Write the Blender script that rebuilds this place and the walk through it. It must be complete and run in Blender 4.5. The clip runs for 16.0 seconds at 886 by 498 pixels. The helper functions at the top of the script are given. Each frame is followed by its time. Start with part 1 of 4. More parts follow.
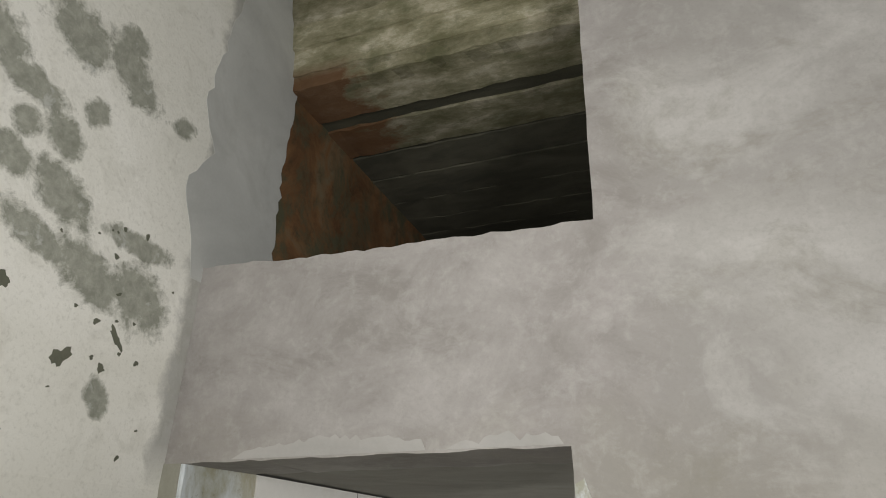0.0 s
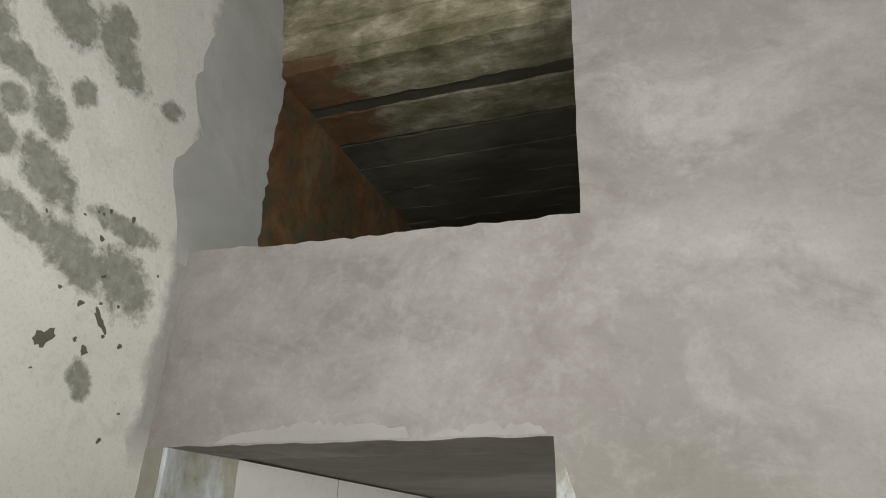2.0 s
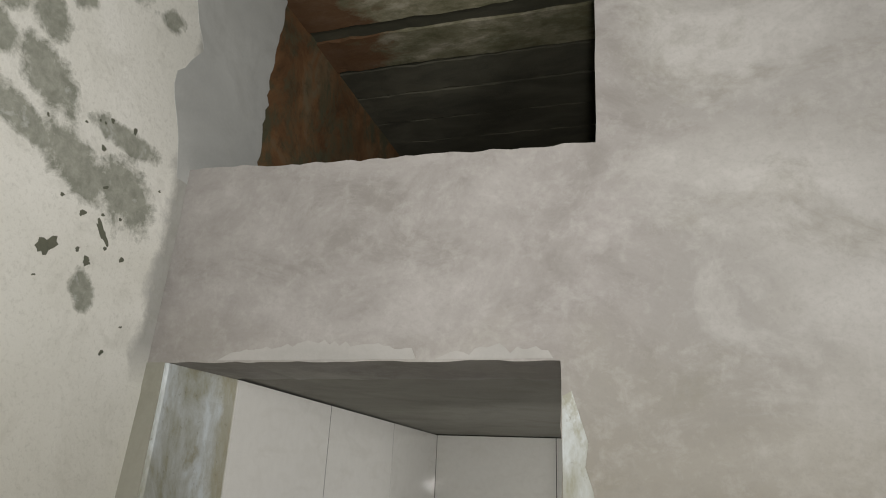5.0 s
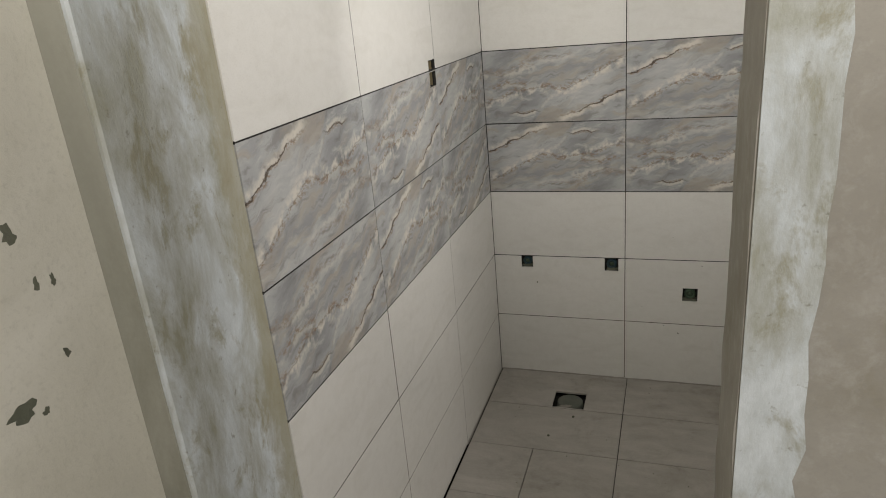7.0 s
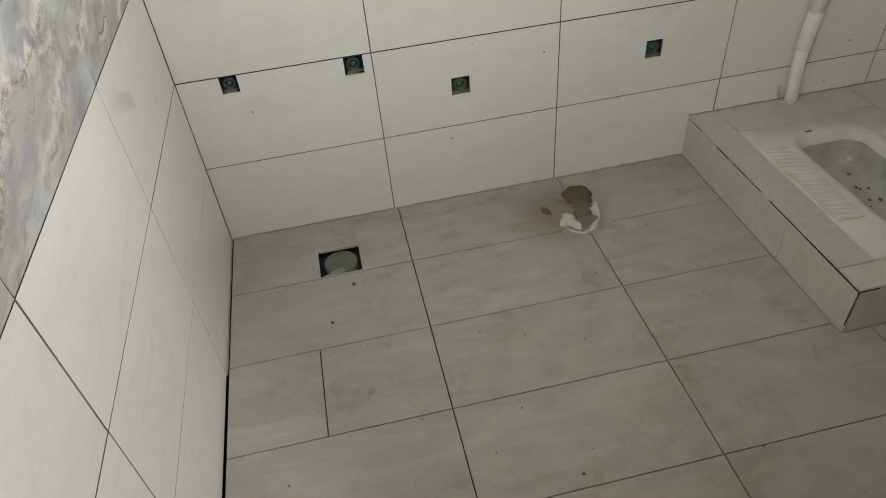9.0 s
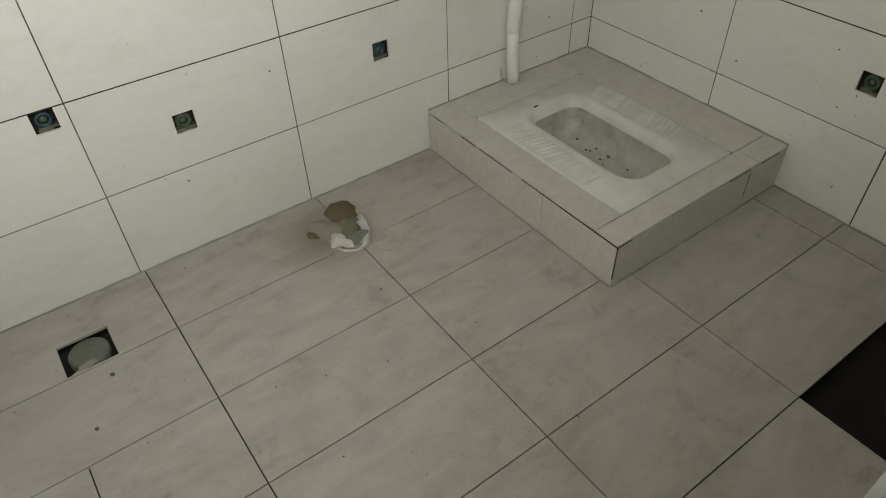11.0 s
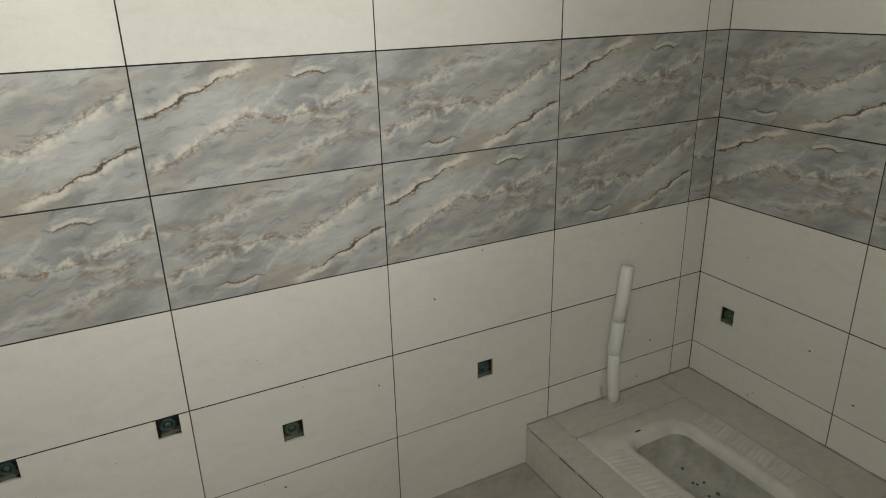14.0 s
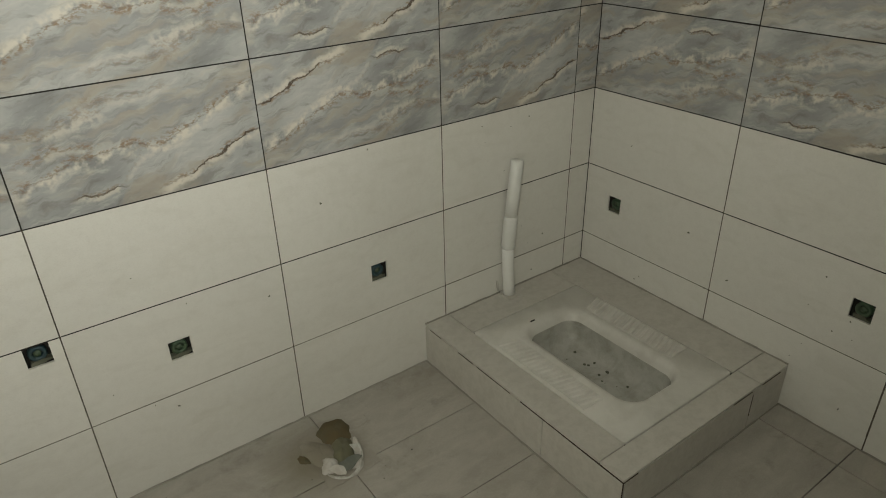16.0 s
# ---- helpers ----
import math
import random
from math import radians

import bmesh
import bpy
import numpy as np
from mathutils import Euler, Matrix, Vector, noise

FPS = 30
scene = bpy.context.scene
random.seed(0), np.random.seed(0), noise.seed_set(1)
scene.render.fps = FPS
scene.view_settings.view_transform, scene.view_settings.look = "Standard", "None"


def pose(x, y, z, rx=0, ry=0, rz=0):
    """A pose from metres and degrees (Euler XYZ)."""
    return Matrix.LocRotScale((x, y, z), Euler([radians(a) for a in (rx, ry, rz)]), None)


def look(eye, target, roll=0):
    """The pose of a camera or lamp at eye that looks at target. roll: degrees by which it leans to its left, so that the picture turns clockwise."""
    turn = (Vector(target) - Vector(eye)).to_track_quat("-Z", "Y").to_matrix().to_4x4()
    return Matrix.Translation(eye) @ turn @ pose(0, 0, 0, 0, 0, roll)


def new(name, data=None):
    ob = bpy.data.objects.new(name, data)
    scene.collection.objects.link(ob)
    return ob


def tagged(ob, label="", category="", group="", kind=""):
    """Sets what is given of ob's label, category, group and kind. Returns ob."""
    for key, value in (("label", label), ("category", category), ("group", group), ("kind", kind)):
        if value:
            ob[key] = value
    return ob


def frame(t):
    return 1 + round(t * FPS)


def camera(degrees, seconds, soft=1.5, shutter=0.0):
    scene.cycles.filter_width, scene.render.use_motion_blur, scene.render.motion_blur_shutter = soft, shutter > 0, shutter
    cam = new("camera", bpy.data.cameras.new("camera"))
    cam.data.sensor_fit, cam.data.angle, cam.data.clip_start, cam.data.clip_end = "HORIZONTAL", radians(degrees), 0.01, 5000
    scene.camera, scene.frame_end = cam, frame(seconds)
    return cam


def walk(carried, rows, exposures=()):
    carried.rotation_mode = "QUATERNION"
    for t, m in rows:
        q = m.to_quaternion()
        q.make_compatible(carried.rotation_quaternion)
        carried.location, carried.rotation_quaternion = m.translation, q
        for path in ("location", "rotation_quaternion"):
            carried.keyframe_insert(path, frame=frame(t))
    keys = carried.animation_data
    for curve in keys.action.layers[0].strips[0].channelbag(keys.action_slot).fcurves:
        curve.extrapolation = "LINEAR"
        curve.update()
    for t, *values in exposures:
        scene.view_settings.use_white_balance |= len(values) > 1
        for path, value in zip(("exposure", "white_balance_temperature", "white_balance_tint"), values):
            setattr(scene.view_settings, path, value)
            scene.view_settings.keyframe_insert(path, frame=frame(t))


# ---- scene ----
cam = camera(66.7, 16.0, soft=1.0)
PATH = [
    (0, (1.075, -3.296, 2.171), (0.432, -1.594, 3.002), 0.5),
    (0.5, (1.079, -3.305, 2.174), (0.439, -1.6, 3.0), 0.5),
    (1, (1.074, -3.316, 2.17), (0.452, -1.613, 3.014), 0.7),
    (1.5, (1.06, -3.319, 2.169), (0.451, -1.598, 2.987), 1.0),
    (2, (1.067, -3.306, 2.167), (0.469, -1.576, 2.972), 1.2),
    (2.5, (1.055, -3.302, 2.159), (0.454, -1.56, 2.936), 1.7),
    (3, (1.058, -3.296, 2.151), (0.474, -1.542, 2.916), 2.1),
    (3.5, (1.04, -3.296, 2.139), (0.459, -1.525, 2.863), 2.6),
    (5.8, (0.965, -3.295, 2.105), (0.412, -1.453, 2.653), 2.2),
    (6, (0.948, -3.279, 2.081), (0.377, -1.418, 2.539), 1.9),
    (6.3, (0.906, -3.226, 1.997), (0.305, -1.328, 2.197), 0.9),
    (6.5, (0.882, -3.163, 1.909), (0.236, -1.275, 1.778), -2.5),
    (6.6, (0.857, -3.099, 1.861), (0.206, -1.226, 1.603), -2.6),
    (6.8, (0.807, -2.947, 1.724), (0.156, -1.117, 1.248), -4.7),
    (7, (0.759, -2.818, 1.665), (0.126, -1.05, 0.977), -5.3),
    (7.5, (0.683, -2.602, 1.587), (0.071, -0.941, 0.656), -6.8),
    (8, (0.56, -2.373, 1.531), (0.308, -0.764, 0.37), -7.5),
    (8.5, (0.476, -2.126, 1.486), (0.416, -0.523, 0.291), -8.2),
    (9, (0.457, -1.939, 1.435), (0.678, -0.453, 0.115), -5.6),
    (9.5, (0.494, -1.827, 1.403), (1.232, -0.544, 0.057), -2.0),
    (9.7, (0.488, -1.799, 1.401), (1.304, -0.588, 0.035), -2.4),
    (11.8, (0.497, -1.789, 1.411), (1.368, -0.562, 0.094), -1.8),
    (12, (0.52, -1.784, 1.427), (1.458, -0.557, 0.157), -1.2),
    (12.5, (0.53, -1.772, 1.445), (1.546, -0.515, 0.267), -0.8),
    (13, (0.536, -1.756, 1.465), (1.597, -0.444, 0.391), 0.5),
    (13.5, (0.531, -1.724, 1.534), (1.537, -0.216, 0.689), -0.9),
    (14, (0.489, -1.703, 1.586), (1.348, -0.04, 0.882), -1.4),
    (14.5, (0.487, -1.701, 1.618), (1.302, 0.018, 1.002), -2.3),
    (15, (0.518, -1.705, 1.61), (1.403, -0.048, 0.925), -2.0),
    (15.5, (0.545, -1.704, 1.56), (1.529, -0.192, 0.697), -2.0),
    (16, (0.559, -1.707, 1.531), (1.584, -0.275, 0.583), -1.4),
]
LIGHT = [(0.0, -1.4, 6350, 10), (3.5, -1.38, 6350, 10), (6.0, -1.28, 6500, 12), (6.5, -0.85, 6650, 15), (7.0, -0.5, 6550, 12), (7.5, -0.05, 6400, 10), (8.0, 0.15, 6400, 10),
         (9.0, 0.3, 6350, 10), (9.5, 0.5, 6330, 9), (12.0, 0.5, 6300, 9), (13.0, 0.35, 6350, 9), (14.5, -0.15, 6650, 5), (16.0, 0.05, 6750, 3)]
walk(cam, [(t, look(eye, target, roll)) for t, eye, target, roll in PATH], LIGHT)

# ---------------------------------------------------------------- light
world = bpy.data.worlds.new("world")
scene.world = world
world.use_nodes = True
world.node_tree.nodes["Background"].inputs[0].default_value = (0.9, 0.95, 1.0, 1)
world.node_tree.nodes["Background"].inputs[1].default_value = 0.02


def torch(name, eye, target, watts, size, colour, spread=180):
    """A small one-sided light."""
    data = bpy.data.lights.new(name, "AREA")
    data.shape, data.size, data.energy, data.color = "DISK", size, watts, colour
    data.spread = radians(spread)
    ob = new(name, data)
    ob.matrix_world = look(eye, target)
    return ob


torch("work_light_outside", (2.1, -4.25, 2.35), (0.2, -1.9, 2.6), 72, 0.5, (1.0, 0.975, 0.94))
torch("hand_light_outside", (1.05, -3.45, 2.12), (0.55, -1.6, 3.5), 17, 0.06, (1.0, 0.97, 0.9), 120)
vent_light = bpy.data.lights.new("vent_daylight", "AREA")
vent_light.shape, vent_light.size, vent_light.size_y, vent_light.energy, vent_light.color = "RECTANGLE", 0.48, 0.24, 15, (1.0, 0.985, 0.97)
vent_light.spread = radians(112)
new("vent_daylight", vent_light).matrix_world = look((2.60, -1.49, 1.91), (0.0, -0.95, 2.0))
# Stands in for the carried phone torch, fixed at one place by the doorway.
torch("hand_light_inside", (0.40, -1.73, 1.69), (1.05, 0.0, 1.42), 6.0, 0.018, (1.0, 0.99, 0.95), 128)

# ---------------------------------------------------------------- materials


class Mat:
    """A small builder for procedural materials."""

    def __init__(self, name, rough=0.8, metal=0.0, spec=0.5):
        self.m = bpy.data.materials.new(name)
        self.m.use_nodes = True
        self.t = self.m.node_tree
        self.b = self.t.nodes["Principled BSDF"]
        self.b.inputs["Roughness"].default_value = rough
        self.b.inputs["Metallic"].default_value = metal
        self.b.inputs["Specular IOR Level"].default_value = spec

    def n(self, kind, **props):
        node = self.t.nodes.new(kind)
        for key, value in props.items():
            node.inputs[key.replace("_", " ")].default_value = value
        return node

    def l(self, a, b):
        self.t.links.new(a, b)

    def coords(self, scale=(1, 1, 1), turn=(0, 0, 0), move=(0, 0, 0), random_move=False):
        c = self.n("ShaderNodeTexCoord")
        mp = self.n("ShaderNodeMapping")
        mp.inputs["Scale"].default_value = scale
        mp.inputs["Rotation"].default_value = [radians(a) for a in turn]
        mp.inputs["Location"].default_value = move
        out = c.outputs["Object"]
        if random_move:
            info = self.n("ShaderNodeObjectInfo")
            comb = self.n("ShaderNodeCombineXYZ")
            mul = self.n("ShaderNodeMath")
            mul.operation = "MULTIPLY"
            mul.inputs[1].default_value = 37.0
            self.l(info.outputs["Random"], mul.inputs[0])
            for k in range(3):
                self.l(mul.outputs[0], comb.inputs[k])
            add = self.n("ShaderNodeVectorMath")
            self.l(out, add.inputs[0])
            self.l(comb.outputs[0], add.inputs[1])
            out = add.outputs[0]
        self.l(out, mp.inputs["Vector"])
        return mp.outputs[0]

    def noise(self, vec, scale, detail=4, rough=0.55, distort=0.0):
        nd = self.n("ShaderNodeTexNoise", Scale=scale, Detail=detail, Roughness=rough, Distortion=distort)
        self.l(vec, nd.inputs["Vector"])
        return nd.outputs["Fac"]

    def ramp(self, fac, stops):
        r = self.n("ShaderNodeValToRGB")
        e = r.color_ramp.elements
        while len(e) < len(stops):
            e.new(0.5)
        for el, (pos, col) in zip(e, stops):
            el.position = pos
            el.color = (*col, 1) if len(col) == 3 else col
        self.l(fac, r.inputs[0])
        return r.outputs[0]

    def mask(self, fac, lo, hi):
        r = self.n("ShaderNodeMapRange")
        r.inputs[1].default_value, r.inputs[2].default_value = lo, hi
        self.l(fac, r.inputs[0])
        return r.outputs[0]

    def math(self, op, a, b):
        m = self.n("ShaderNodeMath")
        m.operation = op
        for k, v in enumerate((a, b)):
            if isinstance(v, (int, float)):
                m.inputs[k].default_value = v
            else:
                self.l(v, m.inputs[k])
        return m.outputs[0]

    def mix(self, fac, a, b, mode="MIX"):
        m = self.n("ShaderNodeMix")
        m.data_type, m.blend_type = "RGBA", mode
        if isinstance(fac, (int, float)):
            m.inputs[0].default_value = fac
        else:
            self.l(fac, m.inputs[0])
        for k, v in ((6, a), (7, b)):
            if isinstance(v, tuple):
                m.inputs[k].default_value = (*v, 1)
            else:
                self.l(v, m.inputs[k])
        return m.outputs[2]

    def colour(self, c):
        if isinstance(c, tuple):
            self.b.inputs["Base Color"].default_value = (*c, 1)
        else:
            self.l(c, self.b.inputs["Base Color"])
        return self

    def rough(self, r):
        self.l(r, self.b.inputs["Roughness"])
        return self

    def bump(self, height, strength=0.3, dist=0.004):
        bp = self.n("ShaderNodeBump", Strength=strength, Distance=dist)
        self.l(height, bp.inputs["Height"])
        self.l(bp.outputs[0], self.b.inputs["Normal"])
        return self


def plaster(name, low, high, stain, stain_amount=0.55, streak=(1, 1, 1), rough=0.85, bump=0.25):
    """Trowelled cement or paint: cloudy at two sizes, with stains and grain."""
    m = Mat(name, rough, spec=0.25)
    big = m.noise(m.coords(streak), 2.6, 6, 0.6, 0.6)
    mid = m.noise(m.coords(streak, move=(3, 1, 7)), 6, 6, 0.66, 0.5)
    fine = m.noise(m.coords(), 120, 3, 0.6)
    col = m.ramp(big, [(0.35, low), (0.65, high)])
    col = m.mix(m.math("MULTIPLY", m.mask(mid, 0.5, 0.72), stain_amount), col, stain)
    col = m.mix(m.math("MULTIPLY", m.mask(fine, 0.45, 0.8), 0.07), col, tuple(min(0.9, 1.4 * c) for c in high))
    m.colour(col)
    m.bump(m.math("ADD", m.math("MULTIPLY", mid, 1.2), m.math("MULTIPLY", fine, 0.35)), bump, 0.006)
    return m.m


def front_material():
    """Trowelled grey cement: soft pale sweeps of the float, broad grey smudges, a few darker scuffs, fine sand."""
    m = Mat("grey_plaster", 0.85, spec=0.22)
    broad = m.noise(m.coords((1, 1, 1.3), (0, 24, 0)), 1.5, 4, 0.55, 0.8)
    sweep = m.noise(m.coords((1, 1, 1.7), (0, 20, 0), (5, 2, 9)), 2.4, 7, 0.66, 0.7)
    scuff = m.noise(m.coords((1, 1, 1.5), (0, -20, 0), (1, 8, 3)), 3.6, 8, 0.72, 0.5)
    sand = m.noise(m.coords(), 130, 5, 0.72)
    col = m.ramp(broad, [(0.36, (0.345, 0.33, 0.31)), (0.64, (0.50, 0.485, 0.46))])
    col = m.mix(m.math("MULTIPLY", m.mask(sweep, 0.52, 0.68), 0.6), col, (0.54, 0.525, 0.50))
    col = m.mix(m.math("MULTIPLY", m.mask(sweep, 0.46, 0.28), 0.5), col, (0.345, 0.33, 0.305))
    col = m.mix(m.math("MULTIPLY", m.mask(scuff, 0.55, 0.70), 0.65), col, (0.27, 0.255, 0.215))
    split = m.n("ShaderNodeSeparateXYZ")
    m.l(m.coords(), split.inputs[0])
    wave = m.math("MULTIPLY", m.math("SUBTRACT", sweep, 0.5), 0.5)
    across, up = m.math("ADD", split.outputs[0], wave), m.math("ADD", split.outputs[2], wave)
    # Pinker plaster over the doorway, deepened to hold the shade at its left.
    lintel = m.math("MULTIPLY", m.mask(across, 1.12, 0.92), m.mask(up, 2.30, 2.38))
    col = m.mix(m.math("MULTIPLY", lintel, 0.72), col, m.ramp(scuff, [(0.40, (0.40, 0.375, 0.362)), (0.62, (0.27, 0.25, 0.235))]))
    # Darker and more olive towards the bottom.
    lower_tone = m.math("MULTIPLY", m.mask(up, 2.45, 2.1), 0.6)
    col = m.mix(lower_tone, col, (0.31, 0.285, 0.225))
    damp = m.noise(m.coords((1, 1, 0.7), move=(2, 2, 6)), 3.2, 7, 0.68, 0.6)
    col = m.mix(m.math("MULTIPLY", m.math("MULTIPLY", m.mask(damp, 0.52, 0.68), m.mask(split.outputs[2], 2.2, 1.5)), 0.6), col, (0.25, 0.225, 0.16))
    mott = m.noise(m.coords(move=(6, 6, 1)), 26, 6, 0.7, 0.3)
    col = m.mix(m.math("MULTIPLY", m.mask(mott, 0.50, 0.72), 0.28), col, (0.60, 0.585, 0.56))
    col = m.mix(m.math("MULTIPLY", m.mask(mott, 0.46, 0.28), 0.25), col, (0.30, 0.29, 0.265))
    col = m.mix(m.math("MULTIPLY", m.mask(sand, 0.48, 0.75), 0.3), col, (0.27, 0.26, 0.24))
    m.colour(col)
    m.bump(m.math("ADD", m.math("MULTIPLY", sweep, 1.4), m.math("MULTIPLY", sand, 0.10)), 0.2, 0.006)
    return m.m


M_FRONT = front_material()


M_CHIP = plaster("dark_chip", (0.10, 0.11, 0.08), (0.16, 0.16, 0.12), (0.08, 0.08, 0.06), 0.6, bump=0.6)
M_LOFTREV = plaster("smooth_grey_plaster", (0.44, 0.447, 0.43), (0.57, 0.577, 0.555), (0.37, 0.37, 0.345), 0.45, bump=0.12)
# Plaster of the jamb edge, with the soft corner shade in its colour.
M_NIB = plaster("shaded_edge_plaster", (0.33, 0.325, 0.27), (0.44, 0.43, 0.37), (0.24, 0.235, 0.18), 0.7, (1, 1, 0.4))
M_PATCH = plaster("pale_putty", (0.40, 0.39, 0.37), (0.50, 0.485, 0.46), (0.35, 0.335, 0.31), 0.6, (1, 1, 1), 0.85)
M_CEIL = plaster("ceiling_cement", (0.24, 0.23, 0.20), (0.32, 0.31, 0.27), (0.19, 0.18, 0.15), 0.5, bump=0.4)
M_MORTAR = plaster("dark_mortar", (0.016, 0.015, 0.013), (0.03, 0.028, 0.024), (0.06, 0.055, 0.045), 0.5, bump=0.5)
M_PALEGROUT = plaster("dusty_brown_grout", (0.07, 0.062, 0.05), (0.17, 0.155, 0.125), (0.05, 0.045, 0.035), 0.5, bump=0.5)
M_GROUT = plaster("smeared_grout", (0.29, 0.275, 0.24), (0.38, 0.36, 0.32), (0.21, 0.195, 0.16), 0.6, bump=0.5)
# Darker concrete for the recessed strips between boards.
M_GAP = plaster("dark_gap_concrete", (0.05, 0.05, 0.035), (0.09, 0.085, 0.06), (0.04, 0.04, 0.03), 0.6, (0.6, 2, 2), bump=0.6)
# Boards deeper in the loft: the failing light is put into this colour.
M_DIM = plaster("shaded_board_concrete", (0.07, 0.068, 0.05), (0.12, 0.115, 0.085), (0.05, 0.05, 0.04), 0.6, (0.8, 2, 2), bump=0.5)
# Near black: shade deep in holes and gaps as colour; also the maker's mark.
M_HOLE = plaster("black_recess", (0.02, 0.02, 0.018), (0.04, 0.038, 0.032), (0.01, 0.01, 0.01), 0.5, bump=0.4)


# worn places of the outer left wall: along the wall, height, half length, half breadth, slant
FLAKES = [(-2.5, 3.21, 0.079, 0.056, -12), (-2.36, 3.21, 0.086, 0.047, -33), (-2.58, 3.02, 0.071, 0.031, -4), (-2.42, 3.05, 0.025, 0.03, -29),
          (-2.56, 2.94, 0.029, 0.027, -35), (-2.48, 2.95, 0.044, 0.038, -21), (-2.57, 2.85, 0.049, 0.03, -4), (-2.45, 2.83, 0.078, 0.042, -30),
          (-2.49, 2.73, 0.079, 0.027, -22), (-2.35, 2.7, 0.085, 0.045, -24), (-2.2, 2.69, 0.075, 0.059, -32), (-2.25, 2.46, 0.035, 0.02, -61),
          (-2.17, 3.17, 0.024, 0.03, -36), (-2.23, 2.81, 0.085, 0.022, 1), (-2.37, 3.29, 0.038, 0.028, -5), (-2.7, 3.08, 0.09, 0.05, -20)]


def flaked_paint_material():
    """Cream paint worn through to grey-green cement in slanting patches."""
    m = Mat("flaked_cream_paint", 0.85, spec=0.2)
    p = m.coords()
    big = m.noise(p, 2.4, 6, 0.6, 0.6)
    mid = m.noise(p, 12, 6, 0.68, 0.4)
    edge = m.noise(p, 34, 6, 0.7, 0.3)
    fine = m.noise(p, 110, 5, 0.72)
    near = None
    for cy, cz, a, b, turn in FLAKES:
        mp = m.n("ShaderNodeMapping")
        mp.vector_type = "TEXTURE"
        mp.inputs["Location"].default_value = (0, cy, cz)
        mp.inputs["Rotation"].default_value = (radians(turn), 0, 0)
        mp.inputs["Scale"].default_value = (1e4, a, b)
        m.l(p, mp.inputs["Vector"])
        ln = m.n("ShaderNodeVectorMath")
        ln.operation = "LENGTH"
        m.l(mp.outputs[0], ln.inputs[0])
        near = ln.outputs["Value"] if near is None else m.math("MINIMUM", near, ln.outputs["Value"])
    rag = m.math("ADD", near, m.math("ADD", m.math("MULTIPLY", m.math("SUBTRACT", mid, 0.5), 2.3), m.math("MULTIPLY", m.math("SUBTRACT", edge, 0.5), 1.3)))
    worn = m.mask(rag, 1.45, 0.95)
    split = m.n("ShaderNodeSeparateXYZ")
    m.l(p, split.inputs[0])
    # Grey strip where the paint stops short; the corner's shade is in it too.
    angle = m.math("ADD", split.outputs[1], m.math("MULTIPLY", m.math("SUBTRACT", mid, 0.5), 0.10))
    corner_strip = m.math("MULTIPLY", m.mask(angle, -2.085, -2.055), m.mask(split.outputs[2], 2.30, 2.40))
    col = m.ramp(big, [(0.35, (0.76, 0.75, 0.685)), (0.65, (0.85, 0.84, 0.785))])
    col = m.mix(m.math("MULTIPLY", m.mask(mid, 0.52, 0.70), 0.45), col, (0.56, 0.55, 0.485))
    col = m.mix(m.math("MULTIPLY", m.mask(split.outputs[2], 2.35, 1.9), 0.7), col, m.ramp(big, [(0.35, (0.50, 0.475, 0.38)), (0.65, (0.62, 0.595, 0.50))]))
    bare = m.ramp(edge, [(0.35, (0.205, 0.215, 0.17)), (0.65, (0.36, 0.365, 0.31))])
    scrap = m.noise(m.coords(move=(7, 3, 5)), 19, 5, 0.65, 0.4)
    bare = m.mix(m.math("MULTIPLY", m.mask(scrap, 0.60, 0.68), 0.7), bare, (0.52, 0.53, 0.50))
    col = m.mix(m.math("MULTIPLY", worn, 0.9), col, bare)
    corner_grey = m.ramp(mid, [(0.35, (0.30, 0.295, 0.265)), (0.65, (0.42, 0.42, 0.40))])
    col = m.mix(m.math("MULTIPLY", corner_strip, 0.85), col, corner_grey)
    col = m.mix(m.math("MULTIPLY", m.mask(fine, 0.52, 0.72), 0.32), col, (0.40, 0.39, 0.33))
    m.colour(col)
    m.bump(m.math("ADD", m.math("MULTIPLY", worn, -0.8), m.math("ADD", mid, m.math("MULTIPLY", fine, 0.35))), 0.4, 0.005)
    return m.m


M_LEFT = flaked_paint_material()


